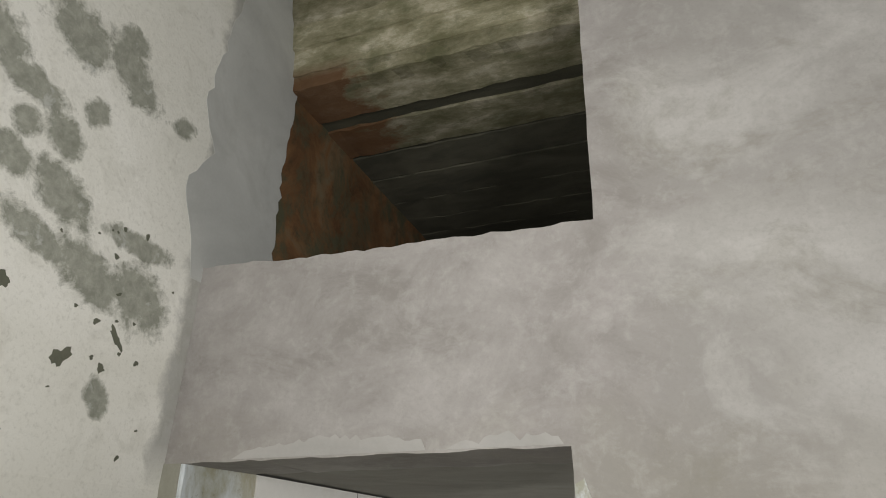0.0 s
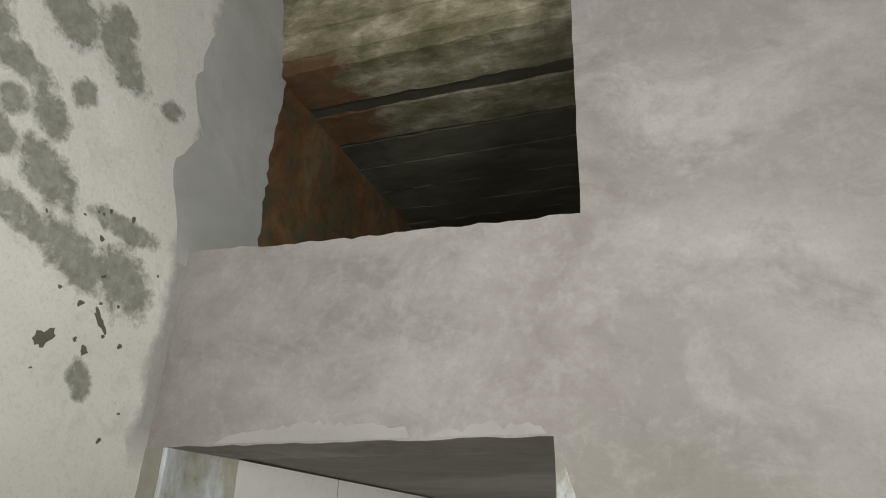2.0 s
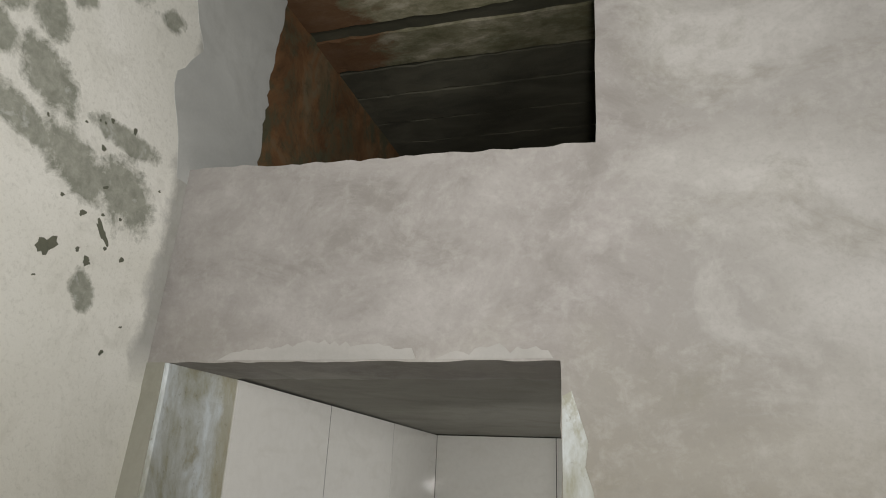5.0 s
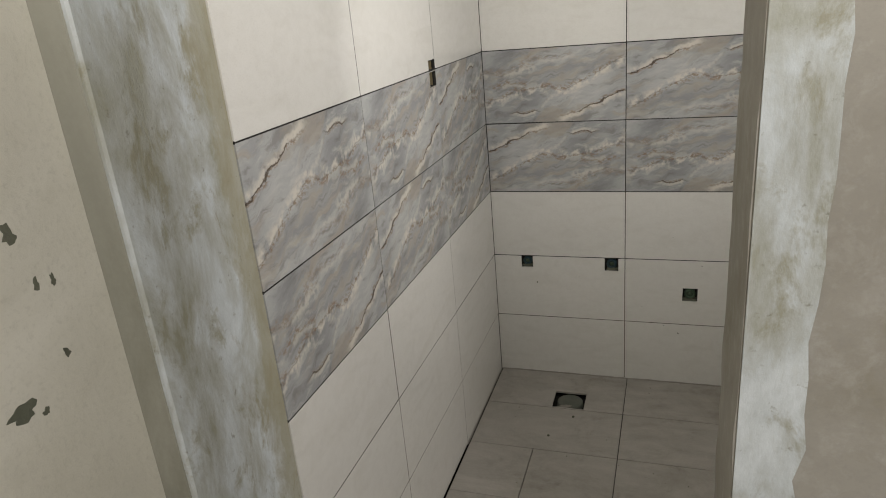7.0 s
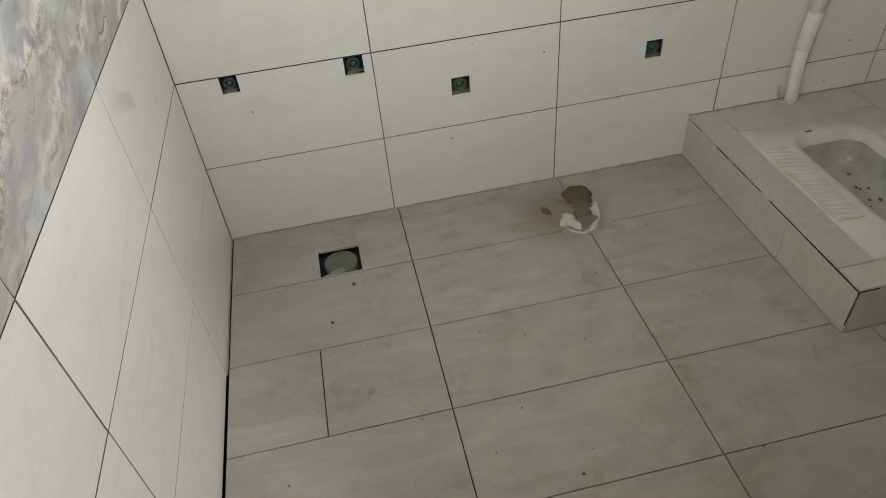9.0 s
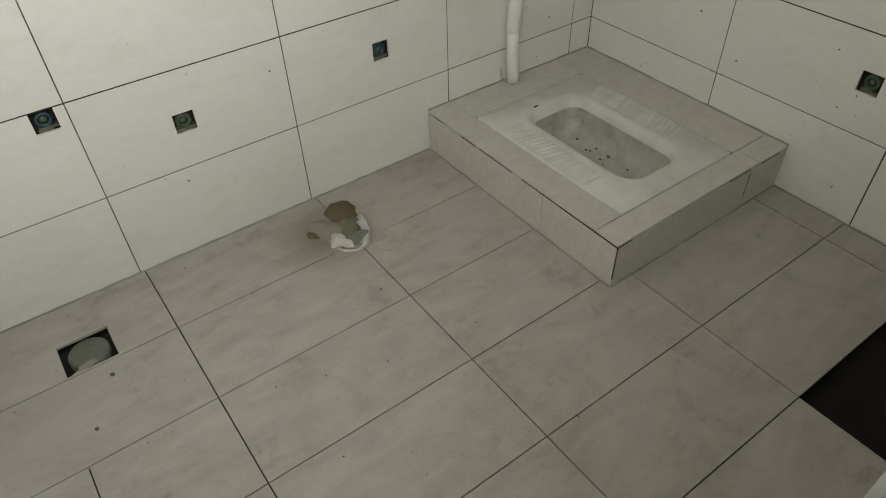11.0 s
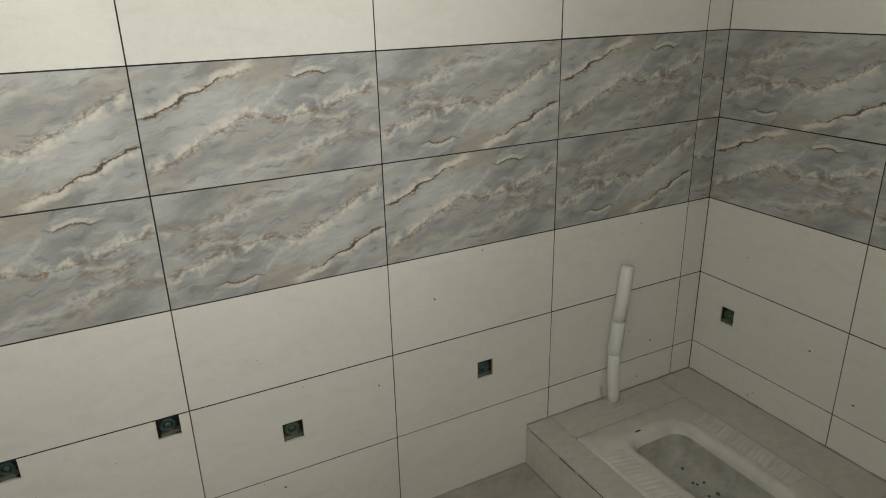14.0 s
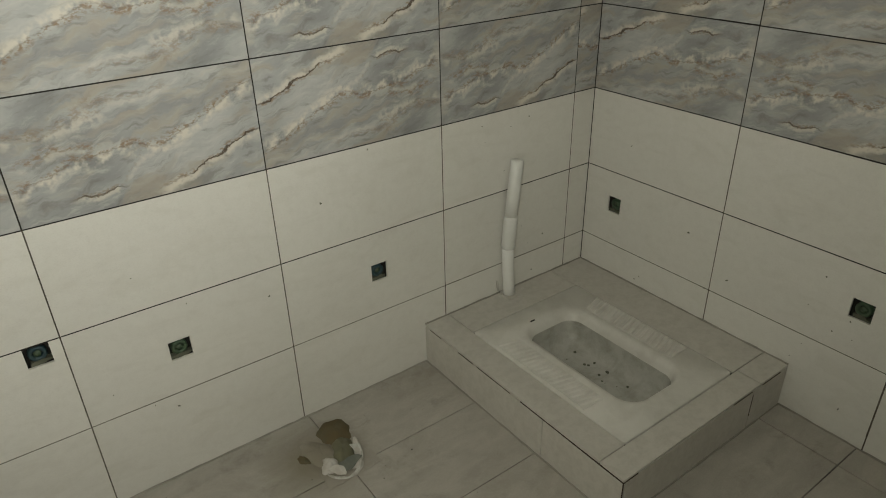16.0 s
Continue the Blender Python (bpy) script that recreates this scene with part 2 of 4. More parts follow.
def reveal_material():
    """Putty trowelled over damp cement: chalky blue-grey patches, olive between, pits, a bare olive inner edge."""
    m = Mat("streaked_putty", 0.6, spec=0.35)
    a = m.noise(m.coords((2.0, 2.0, 0.9), (8, 0, 0)), 4.2, 8, 0.66, 0.35)
    b = m.noise(m.coords((2.2, 2.2, 1.3), move=(2, 5, 1)), 6.0, 8, 0.7, 0.3)
    c = m.noise(m.coords((1.6, 1.6, 0.5), move=(7, 1, 4)), 9.0, 6, 0.66, 0.2)
    pit = m.noise(m.coords(move=(1, 9, 2)), 55, 4, 0.65)
    f = m.noise(m.coords((1, 1, 0.5)), 110, 3, 0.6)
    split = m.n("ShaderNodeSeparateXYZ")
    m.l(m.coords(), split.inputs[0])
    col = m.ramp(a, [(0.36, (0.33, 0.325, 0.245)), (0.46, (0.46, 0.475, 0.44)), (0.56, (0.60, 0.64, 0.645)), (0.66, (0.70, 0.745, 0.76))])
    col = m.mix(m.math("MULTIPLY", m.mask(c, 0.50, 0.64), 0.55), col, (0.44, 0.45, 0.40))
    col = m.mix(m.math("MULTIPLY", m.mask(b, 0.53, 0.64), 0.75), col, (0.29, 0.27, 0.175))
    inner = m.math("ADD", split.outputs[1], m.math("MULTIPLY", m.math("SUBTRACT", b, 0.5), 0.22))
    col = m.mix(m.math("MULTIPLY", m.mask(inner, -1.865, -1.825), 0.75), col, (0.34, 0.315, 0.215))
    col = m.mix(m.math("MULTIPLY", m.mask(pit, 0.64, 0.72), 0.6), col, (0.20, 0.19, 0.14))
    m.colour(col).bump(m.math("ADD", m.math("ADD", b, a), m.math("MULTIPLY", f, 0.3)), 0.5, 0.006)
    m.rough(m.mask(a, 1.35, -0.15))
    return m.m


M_REVEAL = reveal_material()


def brick_stain_material():
    m = Mat("rust_stained_masonry", 0.95, spec=0.1)
    a = m.noise(m.coords((1, 1, 1)), 3.2, 6, 0.65, 0.8)
    b = m.noise(m.coords((1, 1.3, 1), (35, 0, 0)), 5.0, 7, 0.7, 0.3)
    col = m.ramp(a, [(0.35, (0.11, 0.06, 0.03)), (0.52, (0.21, 0.115, 0.055)), (0.66, (0.19, 0.155, 0.095))])
    col = m.mix(m.mask(b, 0.46, 0.6), col, (0.105, 0.10, 0.06))
    c = m.noise(m.coords(move=(3, 3, 3)), 17, 6, 0.7, 0.3)
    col = m.mix(m.math("MULTIPLY", m.mask(c, 0.52, 0.68), 0.5), col, (0.06, 0.05, 0.03))
    m.colour(col).bump(m.math("ADD", a, b), 0.35, 0.008)
    return m.m


M_RUST = brick_stain_material()


def board_cast_material():
    """Concrete cast on rough boards, with rust seeping in near the wall."""
    m = Mat("board_cast_concrete", 0.95, spec=0.1)
    a = m.noise(m.coords((0.9, 1.8, 1.8)), 6.0, 7, 0.72, 0.1)
    b = m.noise(m.coords((1.0, 1.6, 1.6), move=(4, 4, 0)), 6.0, 7, 0.72, 0.1)
    f = m.noise(m.coords((1, 2, 2)), 45, 4, 0.7)
    col = m.ramp(a, [(0.36, (0.19, 0.18, 0.105)), (0.52, (0.34, 0.32, 0.215)), (0.64, (0.56, 0.52, 0.40))])
    col = m.mix(m.math("MULTIPLY", m.mask(b, 0.50, 0.64), 0.65), col, (0.15, 0.155, 0.085))
    isle = m.ramp(m.n("ShaderNodeNewGeometry").outputs["Random Per Island"], [(0.0, (0.6, 0.6, 0.6)), (1.0, (1.0, 1.0, 1.0))])
    col = m.mix(1.0, col, isle, "MULTIPLY")
    sep = m.n("ShaderNodeSeparateXYZ")
    m.l(m.coords(), sep.inputs[0])
    wob = m.math("ADD", sep.outputs[0], m.math("MULTIPLY", m.math("SUBTRACT", b, 0.5), 0.7))
    low = m.mask(sep.outputs[2], 3.70, 3.64)
    col = m.mix(m.math("MULTIPLY", m.math("MULTIPLY", m.mask(wob, 0.20, 0.08), low), 0.88), col, (0.135, 0.068, 0.034))
    m.colour(col).bump(m.math("ADD", m.math("ADD", a, b), m.math("MULTIPLY", f, 0.4)), 0.45, 0.008)
    return m.m


M_BOARD = board_cast_material()


def white_tile_material(name, base, vein, dust, rough):
    m = Mat(name, rough, spec=0.5)
    v = m.coords((1, 2.6, 1), (0, 0, -24), random_move=True)
    a = m.noise(v, 5.0, 6, 0.6, 1.2)
    k = m.noise(m.coords((1, 1.6, 1), random_move=True), 240, 3, 0.7)
    d = m.noise(m.coords((1, 1, 1), random_move=True), 38, 5, 0.7)
    col = m.mix(m.math("MULTIPLY", m.mask(a, 0.5, 0.72), 0.5), base, vein)
    col = m.mix(m.math("MULTIPLY", m.mask(d, 0.42, 0.8), dust[3]), col, tuple(dust[:3]))
    col = m.mix(m.math("MULTIPLY", m.mask(k, 0.5, 0.8), 0.22), col, (0.45, 0.43, 0.38))
    info = m.n("ShaderNodeObjectInfo")
    tone = m.ramp(info.outputs["Random"], [(0.0, (0.955, 0.955, 0.955)), (1.0, (1.0, 1.0, 1.0))])
    col = m.mix(1.0, col, tone, "MULTIPLY")
    m.colour(col)
    m.rough(m.math("ADD", m.math("MULTIPLY", d, 0.06), rough - 0.06))
    return m.m


M_TILE = white_tile_material("glazed_cream_tile", (0.765, 0.75, 0.70), (0.67, 0.65, 0.59), (0.55, 0.53, 0.47, 0.22), 0.085)


def floor_tile_material():
    m = Mat("dusty_floor_tile", 0.5, spec=0.3)
    a = m.noise(m.coords((1, 3.0, 1), (0, 0, -20), random_move=True), 4.0, 6, 0.6, 1.0)
    g = m.noise(m.coords(random_move=True), 60, 4, 0.7)
    place = m.n("ShaderNodeNewGeometry").outputs["Position"]
    d = m.noise(place, 3.2, 7, 0.68, 0.8)
    e = m.noise(place, 11, 6, 0.7, 0.4)
    col = m.ramp(a, [(0.35, (0.38, 0.357, 0.317)), (0.65, (0.455, 0.43, 0.385))])
    col = m.mix(m.math("MULTIPLY", m.mask(d, 0.52, 0.72), 0.5), col, (0.29, 0.262, 0.215))
    col = m.mix(m.math("MULTIPLY", m.math("MULTIPLY", m.mask(e, 0.54, 0.70), m.mask(d, 0.42, 0.58)), 0.42), col, (0.20, 0.185, 0.155))
    col = m.mix(m.math("MULTIPLY", m.mask(e, 0.46, 0.32), 0.22), col, (0.55, 0.525, 0.475))
    h = m.noise(m.coords((1.0, 2.2, 1), random_move=True), 130, 4, 0.75)
    col = m.mix(m.math("MULTIPLY", m.mask(h, 0.50, 0.74), 0.20), col, (0.25, 0.235, 0.20))
    col = m.mix(m.math("MULTIPLY", m.mask(h, 0.48, 0.30), 0.16), col, (0.60, 0.57, 0.52))
    col = m.mix(m.math("MULTIPLY", m.mask(g, 0.64, 0.8), 0.5), col, (0.2, 0.185, 0.155))
    away = m.n("ShaderNodeVectorMath")
    away.operation = "DISTANCE"
    away.inputs[1].default_value = (1.13, -0.20, -0.05)
    m.l(place, away.inputs[0])
    ring = m.math("ADD", away.outputs["Value"], m.math("MULTIPLY", m.math("SUBTRACT", e, 0.5), 0.14))
    col = m.mix(m.math("MULTIPLY", m.mask(ring, 0.19, 0.05), 0.75), col, (0.20, 0.175, 0.125))
    m.colour(col)
    m.rough(m.mask(e, -0.6, 1.2))
    m.bump(g, 0.08, 0.002)
    return m.m


M_FLOOR = floor_tile_material()


def marble_material():
    """Printed grey marble, the same print on each tile: soft slanting mist, tan veins edged with rust, and two dark cracks."""
    m = Mat("grey_marble_tile", 0.11, spec=0.5)
    warp = m.noise(m.coords((1, 1, 1)), 9.0, 4, 0.6)
    c = m.coords((1, 1, 1), (0, 0, -15))
    add = m.n("ShaderNodeVectorMath")
    comb = m.n("ShaderNodeCombineXYZ")
    m.l(m.math("MULTIPLY", m.math("SUBTRACT", warp, 0.5), 0.075), comb.inputs[1])
    m.l(c, add.inputs[0])
    m.l(comb.outputs[0], add.inputs[1])

    def squeezed(sx, sy, mx):
        mp = m.n("ShaderNodeMapping")
        mp.inputs["Scale"].default_value = (sx, sy, 1)
        mp.inputs["Location"].default_value = (mx, mx * 0.7, mx * 1.3)
        m.l(add.outputs[0], mp.inputs["Vector"])
        return mp.outputs[0]

    def ridge(fac, inner, outer):
        return m.math("SUBTRACT", 1.0, m.mask(m.math("ABSOLUTE", fac, 0), inner, outer))

    base = m.noise(squeezed(3.0, 8.0, 1.0), 1.0, 5, 0.54, 0.4)
    mist = m.noise(squeezed(6.5, 24.0, 4.0), 1.0, 6, 0.62, 0.4)
    shift = m.noise(squeezed(6.5, 24.0, 4.17), 1.0, 6, 0.62, 0.4)
    fine = m.noise(squeezed(16, 60, 2.0), 1.0, 4, 0.6)
    dots = m.noise(m.coords((1, 1.6, 1)), 75, 3, 0.6)
    patchy = m.noise(m.coords((1, 1, 1), move=(3, 6, 1)), 22, 3, 0.6)
    col = m.ramp(base, [(0.34, (0.275, 0.28, 0.28)), (0.5, (0.395, 0.40, 0.395)), (0.64, (0.495, 0.497, 0.482))])
    fold = m.math("SUBTRACT", mist, shift)
    col = m.mix(m.math("MULTIPLY", m.mask(fold, 0.02, 0.17), 0.5), col, (0.62, 0.61, 0.565))
    col = m.mix(m.math("MULTIPLY", m.mask(fold, -0.04, -0.17), 0.5), col, (0.18, 0.17, 0.15))
    tan = m.noise(squeezed(4.0, 18.0, 9.0), 1.0, 5, 0.6, 0.4)
    col = m.mix(m.math("MULTIPLY", m.mask(tan, 0.52, 0.64), 0.6), col, (0.43, 0.38, 0.31))
    col = m.mix(m.math("MULTIPLY", m.mask(fine, 0.52, 0.75), 0.16), col, (0.22, 0.215, 0.20))
    split = m.n("ShaderNodeSeparateXYZ")
    m.l(m.coords(), split.inputs[0])
    bend = m.noise(m.coords((1, 1, 1), move=(4, 4, 4)), 14.0, 3, 0.55)
    crook = m.noise(m.coords((1, 1, 1), move=(9, 2, 4)), 55, 3, 0.6)
    wob = m.math("ADD", m.math("MULTIPLY", m.math("SUBTRACT", bend, 0.5), 0.045), m.math("MULTIPLY", m.math("SUBTRACT", crook, 0.5), 0.02))
    u = m.math("ADD", m.math("MULTIPLY", split.outputs[0], 1 / 0.6), 0.5)
    v = m.math("SUBTRACT", 0.5, m.math("MULTIPLY", m.math("ADD", split.outputs[1], wob), 1 / 0.3))

    def vein(run, cream, rust, dark):
        """One vein along points (u, v) of the tile: breadth and strength of its cream band, of its rust, and of its dark core."""
        nonlocal col
        off = m.math("SUBTRACT", v, m.ramp(u, [(p, (q, q, q)) for p, q in run]))
        part_of = m.math("MULTIPLY", m.mask(u, run[0][0] - 0.02, run[0][0] + 0.03), m.mask(u, run[-1][0] + 0.02, run[-1][0] - 0.04))
        broken = m.math("MULTIPLY", part_of, m.mask(patchy, 0.42, 0.54))
        col = m.mix(m.math("MULTIPLY", m.math("MULTIPLY", ridge(m.math("ADD", off, cream[0] * 0.5), 0.01, cream[0]), broken), cream[1]), col, (0.70, 0.655, 0.57))
        spots = m.math("MULTIPLY", part_of, m.mask(dots, 0.46, 0.60))
        col = m.mix(m.math("MULTIPLY", m.math("MULTIPLY", ridge(m.math("SUBTRACT", off, rust[0] * 0.4), 0.004, rust[0]), spots), rust[1]), col, (0.28, 0.195, 0.125))
        core = m.math("MULTIPLY", ridge(off, 0.003, 0.013), m.math("MULTIPLY", part_of, m.mask(bend, 0.34, 0.46)))
        col = m.mix(m.math("MULTIPLY", core, dark), col, (0.085, 0.06, 0.04))

    vein([(0.0, 0.83), (0.2, 0.66), (0.33, 0.51), (0.42, 0.44), (0.54, 0.49), (0.66, 0.46), (0.77, 0.43), (0.85, 0.36), (1.0, 0.27)], (0.075, 0.85), (0.045, 0.85), 0.3)
    vein([(0.66, 0.53), (0.80, 0.54), (0.97, 0.50)], (0.05, 0.4), (0.055, 0.75), 0.15)
    vein([(0.60, 0.80), (0.72, 0.77), (0.85, 0.67), (1.0, 0.72)], (0.07, 0.6), (0.06, 0.5), 0.2)
    vein([(0.35, 0.90), (0.55, 0.84), (0.72, 0.86)], (0.05, 0.35), (0.05, 0.35), 0.1)
    vein([(0.46, 0.50), (0.53, 0.36), (0.60, 0.16)], (0.05, 0.35), (0.03, 0.4), 0.0)
    vein([(0.0, 0.40), (0.12, 0.31), (0.22, 0.22), (0.32, 0.14), (0.42, 0.12)], (0.05, 0.75), (0.035, 0.8), 0.9)
    vein([(0.36, 0.14), (0.41, 0.11), (0.47, 0.07)], (0.085, 0.85), (0.03, 0.5), 0.3)
    vein([(0.60, 0.14), (0.70, 0.135), (0.80, 0.11)], (0.04, 0.65), (0.03, 0.7), 0.8)
    m.colour(col)
    return m.m


M_MARBLE = marble_material()


def plain(name, colour, rough, dust=(0.5, 0.47, 0.42), amount=0.5, scale=14, spec=0.5, bump=0.08):
    """A made thing with dust and scuffs on it."""
    m = Mat(name, rough, spec=spec)
    a = m.noise(m.coords(), scale, 6, 0.68, 0.3)
    g = m.noise(m.coords(), scale * 7, 3, 0.6)
    col = m.mix(m.math("MULTIPLY", m.mask(a, 0.42, 0.72), amount), colour, dust)
    m.colour(col).bump(m.math("ADD", a, m.math("MULTIPLY", g, 0.3)), bump, 0.003)
    m.rough(m.math("ADD", m.math("MULTIPLY", a, 0.35), rough - 0.12))
    return m.m


M_CERAMIC = plain("dusty_ceramic", (0.655, 0.638, 0.59), 0.36, (0.46, 0.44, 0.39), 0.55, 9)
M_BOWL = plain("grimy_glazed_bowl", (0.485, 0.48, 0.438), 0.10, (0.24, 0.228, 0.175), 0.7, 11)
M_PVC = plain("white_plastic_pipe", (0.76, 0.76, 0.73), 0.38, (0.6, 0.58, 0.52), 0.35, 12)
M_STEP = white_tile_material("dusty_step_tile", (0.575, 0.55, 0.50), (0.49, 0.465, 0.415), (0.36, 0.34, 0.295, 0.5), 0.5)
M_GREEN = plain("green_plastic_fitting", (0.045, 0.085, 0.045), 0.4, (0.10, 0.11, 0.075), 0.6, 40)
M_BLUE = plain("blue_green_plastic_fitting", (0.02, 0.05, 0.065), 0.4, (0.05, 0.075, 0.05), 0.6, 40)
M_SACK = plain("brown_paper", (0.145, 0.115, 0.065), 0.9, (0.13, 0.125, 0.085), 0.8, 22, 0.1, 0.5)
M_CAP = plain("grey_plastic_cap", (0.12, 0.13, 0.105), 0.6, (0.21, 0.21, 0.17), 0.6, 18)
# Near-black bed, open where floor tiles are missing.
M_BED = plaster("near_black_bed", (0.008, 0.007, 0.007), (0.014, 0.012, 0.012), (0.022, 0.020, 0.019), 0.3, bump=0.15)

# ---------------------------------------------------------------- mesh helpers


def part(name, bm, material, parent=None, label=""):
    """Links a bmesh as one mesh object, under a thing where one is given."""
    me = bpy.data.meshes.new(name)
    bm.normal_update()
    bm.to_mesh(me)
    bm.free()
    me.materials.append(material)
    ob = new(name, me)
    if parent is not None:
        ob.parent = parent
    if label:
        ob["label"] = label
    return ob


def holder(name, x, y, z, label, category, group="", kind=""):
    ob = new(name)
    ob.location = (x, y, z)
    ob.empty_display_size = 0.05
    return tagged(ob, label, category, group, kind)


def box(x0, x1, y0, y1, z0, z1, bm=None):
    bm = bm or bmesh.new()
    v = [bm.verts.new(p) for p in ((x0, y0, z0), (x1, y0, z0), (x1, y1, z0), (x0, y1, z0), (x0, y0, z1), (x1, y0, z1), (x1, y1, z1), (x0, y1, z1))]
    for f in ((3, 2, 1, 0), (4, 5, 6, 7), (0, 1, 5, 4), (1, 2, 6, 5), (2, 3, 7, 6), (3, 0, 4, 7)):
        bm.faces.new([v[k] for k in f])
    return bm


def bevelled(bm, width, segments=2):
    bmesh.ops.bevel(bm, geom=bm.edges[:], offset=width, segments=segments, affect="EDGES", profile=0.5)
    return bm


def prism(points, axis, a, b):
    """A polygon, given in the two axes left, drawn out along the third from a to b."""
    bm = bmesh.new()
    put = {"x": lambda p, d: (d, p[0], p[1]), "y": lambda p, d: (p[0], d, p[1]), "z": lambda p, d: (p[0], p[1], d)}[axis]
    lo, hi = [bm.verts.new(put(p, a)) for p in points], [bm.verts.new(put(p, b)) for p in points]
    bm.faces.new(lo[::-1])
    bm.faces.new(hi)
    for k in range(len(points)):
        j = (k + 1) % len(points)
        bm.faces.new((lo[k], lo[j], hi[j], hi[k]))
    bmesh.ops.recalc_face_normals(bm, faces=bm.faces[:])
    return bm


def ragged(p, q, step, amount, rng):
    """Points from p to q, without q, with a broken edge between."""
    n = max(1, int(math.dist(p, q) / step))
    nx, ny = -(q[1] - p[1]) / math.dist(p, q), (q[0] - p[0]) / math.dist(p, q)
    out = []
    for k in range(n):
        t = k / n
        o = 0 if k == 0 else rng.uniform(-amount, amount) * (2.2 if rng.random() < 0.08 else 1)
        out.append((p[0] + (q[0] - p[0]) * t + nx * o, p[1] + (q[1] - p[1]) * t + ny * o))
    return out


def blob(rng, cx, cy, a, b, turn, n=26, rag=0.22):
    """The outline of an uneven patch."""
    c, s = math.cos(radians(turn)), math.sin(radians(turn))
    ph = [rng.uniform(0, 6.28) for _ in range(4)]
    pts = []
    for k in range(n):
        t = k / n * 2 * math.pi
        r = 1 + rag * (0.8 * math.sin(2 * t + ph[0]) + 0.6 * math.sin(3 * t + ph[1]) + 0.5 * math.sin(5 * t + ph[2]) + 0.4 * math.sin(8 * t + ph[3])) + rng.uniform(-0.08, 0.08)
        u, v = a * r * math.cos(t), b * r * math.sin(t)
        pts.append((cx + u * c - v * s, cy + u * s + v * c))
    return pts


def turned(profile, segments=24, bm=None, centre=(0, 0, 0), jag=None):
    """A closed profile of (radius, height) turned round the z axis."""
    bm = bm or bmesh.new()
    rings = []
    for k in range(segments):
        t = 2 * math.pi * k / segments
        rings.append([bm.verts.new((centre[0] + r * math.cos(t), centre[1] + r * math.sin(t), centre[2] + z + (jag(t, z) if jag else 0))) for r, z in profile])
    for k in range(segments):
        a, b = rings[k], rings[(k + 1) % segments]
        for j in range(len(profile) - 1):
            bm.faces.new((a[j], b[j], b[j + 1], a[j + 1]))
    bmesh.ops.remove_doubles(bm, verts=bm.verts[:], dist=1e-5)
    bmesh.ops.recalc_face_normals(bm, faces=bm.faces[:])
    return bm


def smooth(ob):
    for p in ob.data.polygons:
        p.use_smooth = True
    return ob


def tube(path, radius, segments=16, radii=None):
    """A solid rod along a path of points."""
    bm = bmesh.new()
    rings = []
    for k, p in enumerate(path):
        p = Vector(p)
        d = (Vector(path[min(k + 1, len(path) - 1)]) - Vector(path[max(k - 1, 0)])).normalized()
        u = d.cross(Vector((0, 1, 0.01))).normalized()
        w = d.cross(u)
        r = radii[k] if radii else radius
        rings.append([bm.verts.new(p + r * (math.cos(t) * u + math.sin(t) * w)) for t in (2 * math.pi * j / segments for j in range(segments))])
    for a, b in zip(rings, rings[1:]):
        for j in range(segments):
            bm.faces.new((a[j], a[(j + 1) % segments], b[(j + 1) % segments], b[j]))
    bm.faces.new(rings[0][::-1])
    bm.faces.new(rings[-1])
    bmesh.ops.recalc_face_normals(bm, faces=bm.faces[:])
    return bm


# ---------------------------------------------------------------- the plan
FLOOR, CEIL, TOP, SLAB = -0.05, 2.362, 4.1, 3.605
WEST, EAST, NORTH = 0.0, 2.505, 0.0
SOUTH, OUTER = -1.775, -2.02
OUT_LEFT, DOOR_R, REV_A, REV_B = -0.066, 0.848, -0.025, -0.003
SKIN, SKIN_S = 0.028, 0.0085
ROWS_Z = [FLOOR] + [0.247 + 0.302 * k for k in range(7)] + [CEIL - 0.004]
rng = random.Random(7)


def wall_shift(z):
    """How far the outer left wall stands off its upright line: it leans back below the loft, then comes forward lower down."""
    if z > 2.3:
        return -0.045 * max(0.0, 2.7 - z)
    return -0.018 + 0.050 * min(1.0, (2.3 - z) / 0.4)


def lean(bm):
    """Sets what was built upright on the outer left wall to its slight lean."""
    for v in bm.verts:
        v.co.x += wall_shift(v.co.z)
    return bm


def stacked(levels, ring):
    """A solid of level rings; ring(z) gives the outline at each height."""
    bm = bmesh.new()
    loops = [[bm.verts.new((x, y, z)) for x, y in ring(z)] for z in levels]
    for a, b in zip(loops, loops[1:]):
        for k in range(len(a)):
            j = (k + 1) % len(a)
            bm.faces.new((a[k], a[j], b[j], b[k]))
    bm.faces.new(loops[0][::-1])
    bm.faces.new(loops[-1])
    bmesh.ops.recalc_face_normals(bm, faces=bm.faces[:])
    return bm


# walls of the washroom, behind their tiles
wall_north = tagged(part("wall_north", box(-0.3, 2.8, NORTH + SKIN, 0.25, -0.3, CEIL + 0.1), M_MORTAR), "cement back wall behind cream and grey marble tiles", "wall", kind="structure")
VENT = (1.23, 1.75, 1.775, 2.045)
east = box(EAST + SKIN, 2.8, SOUTH, NORTH + SKIN, -0.3, VENT[2])
box(EAST + SKIN, 2.8, SOUTH, NORTH + SKIN, VENT[3], CEIL + 0.1, east)
box(EAST + SKIN, 2.8, -VENT[0], NORTH + SKIN, VENT[2], VENT[3], east)
box(EAST + SKIN, 2.8, SOUTH, -VENT[1], VENT[2], VENT[3], east)
wall_east = tagged(part("wall_east", east, M_MORTAR), "cement side wall behind cream and grey marble tiles", "wall", kind="structure")
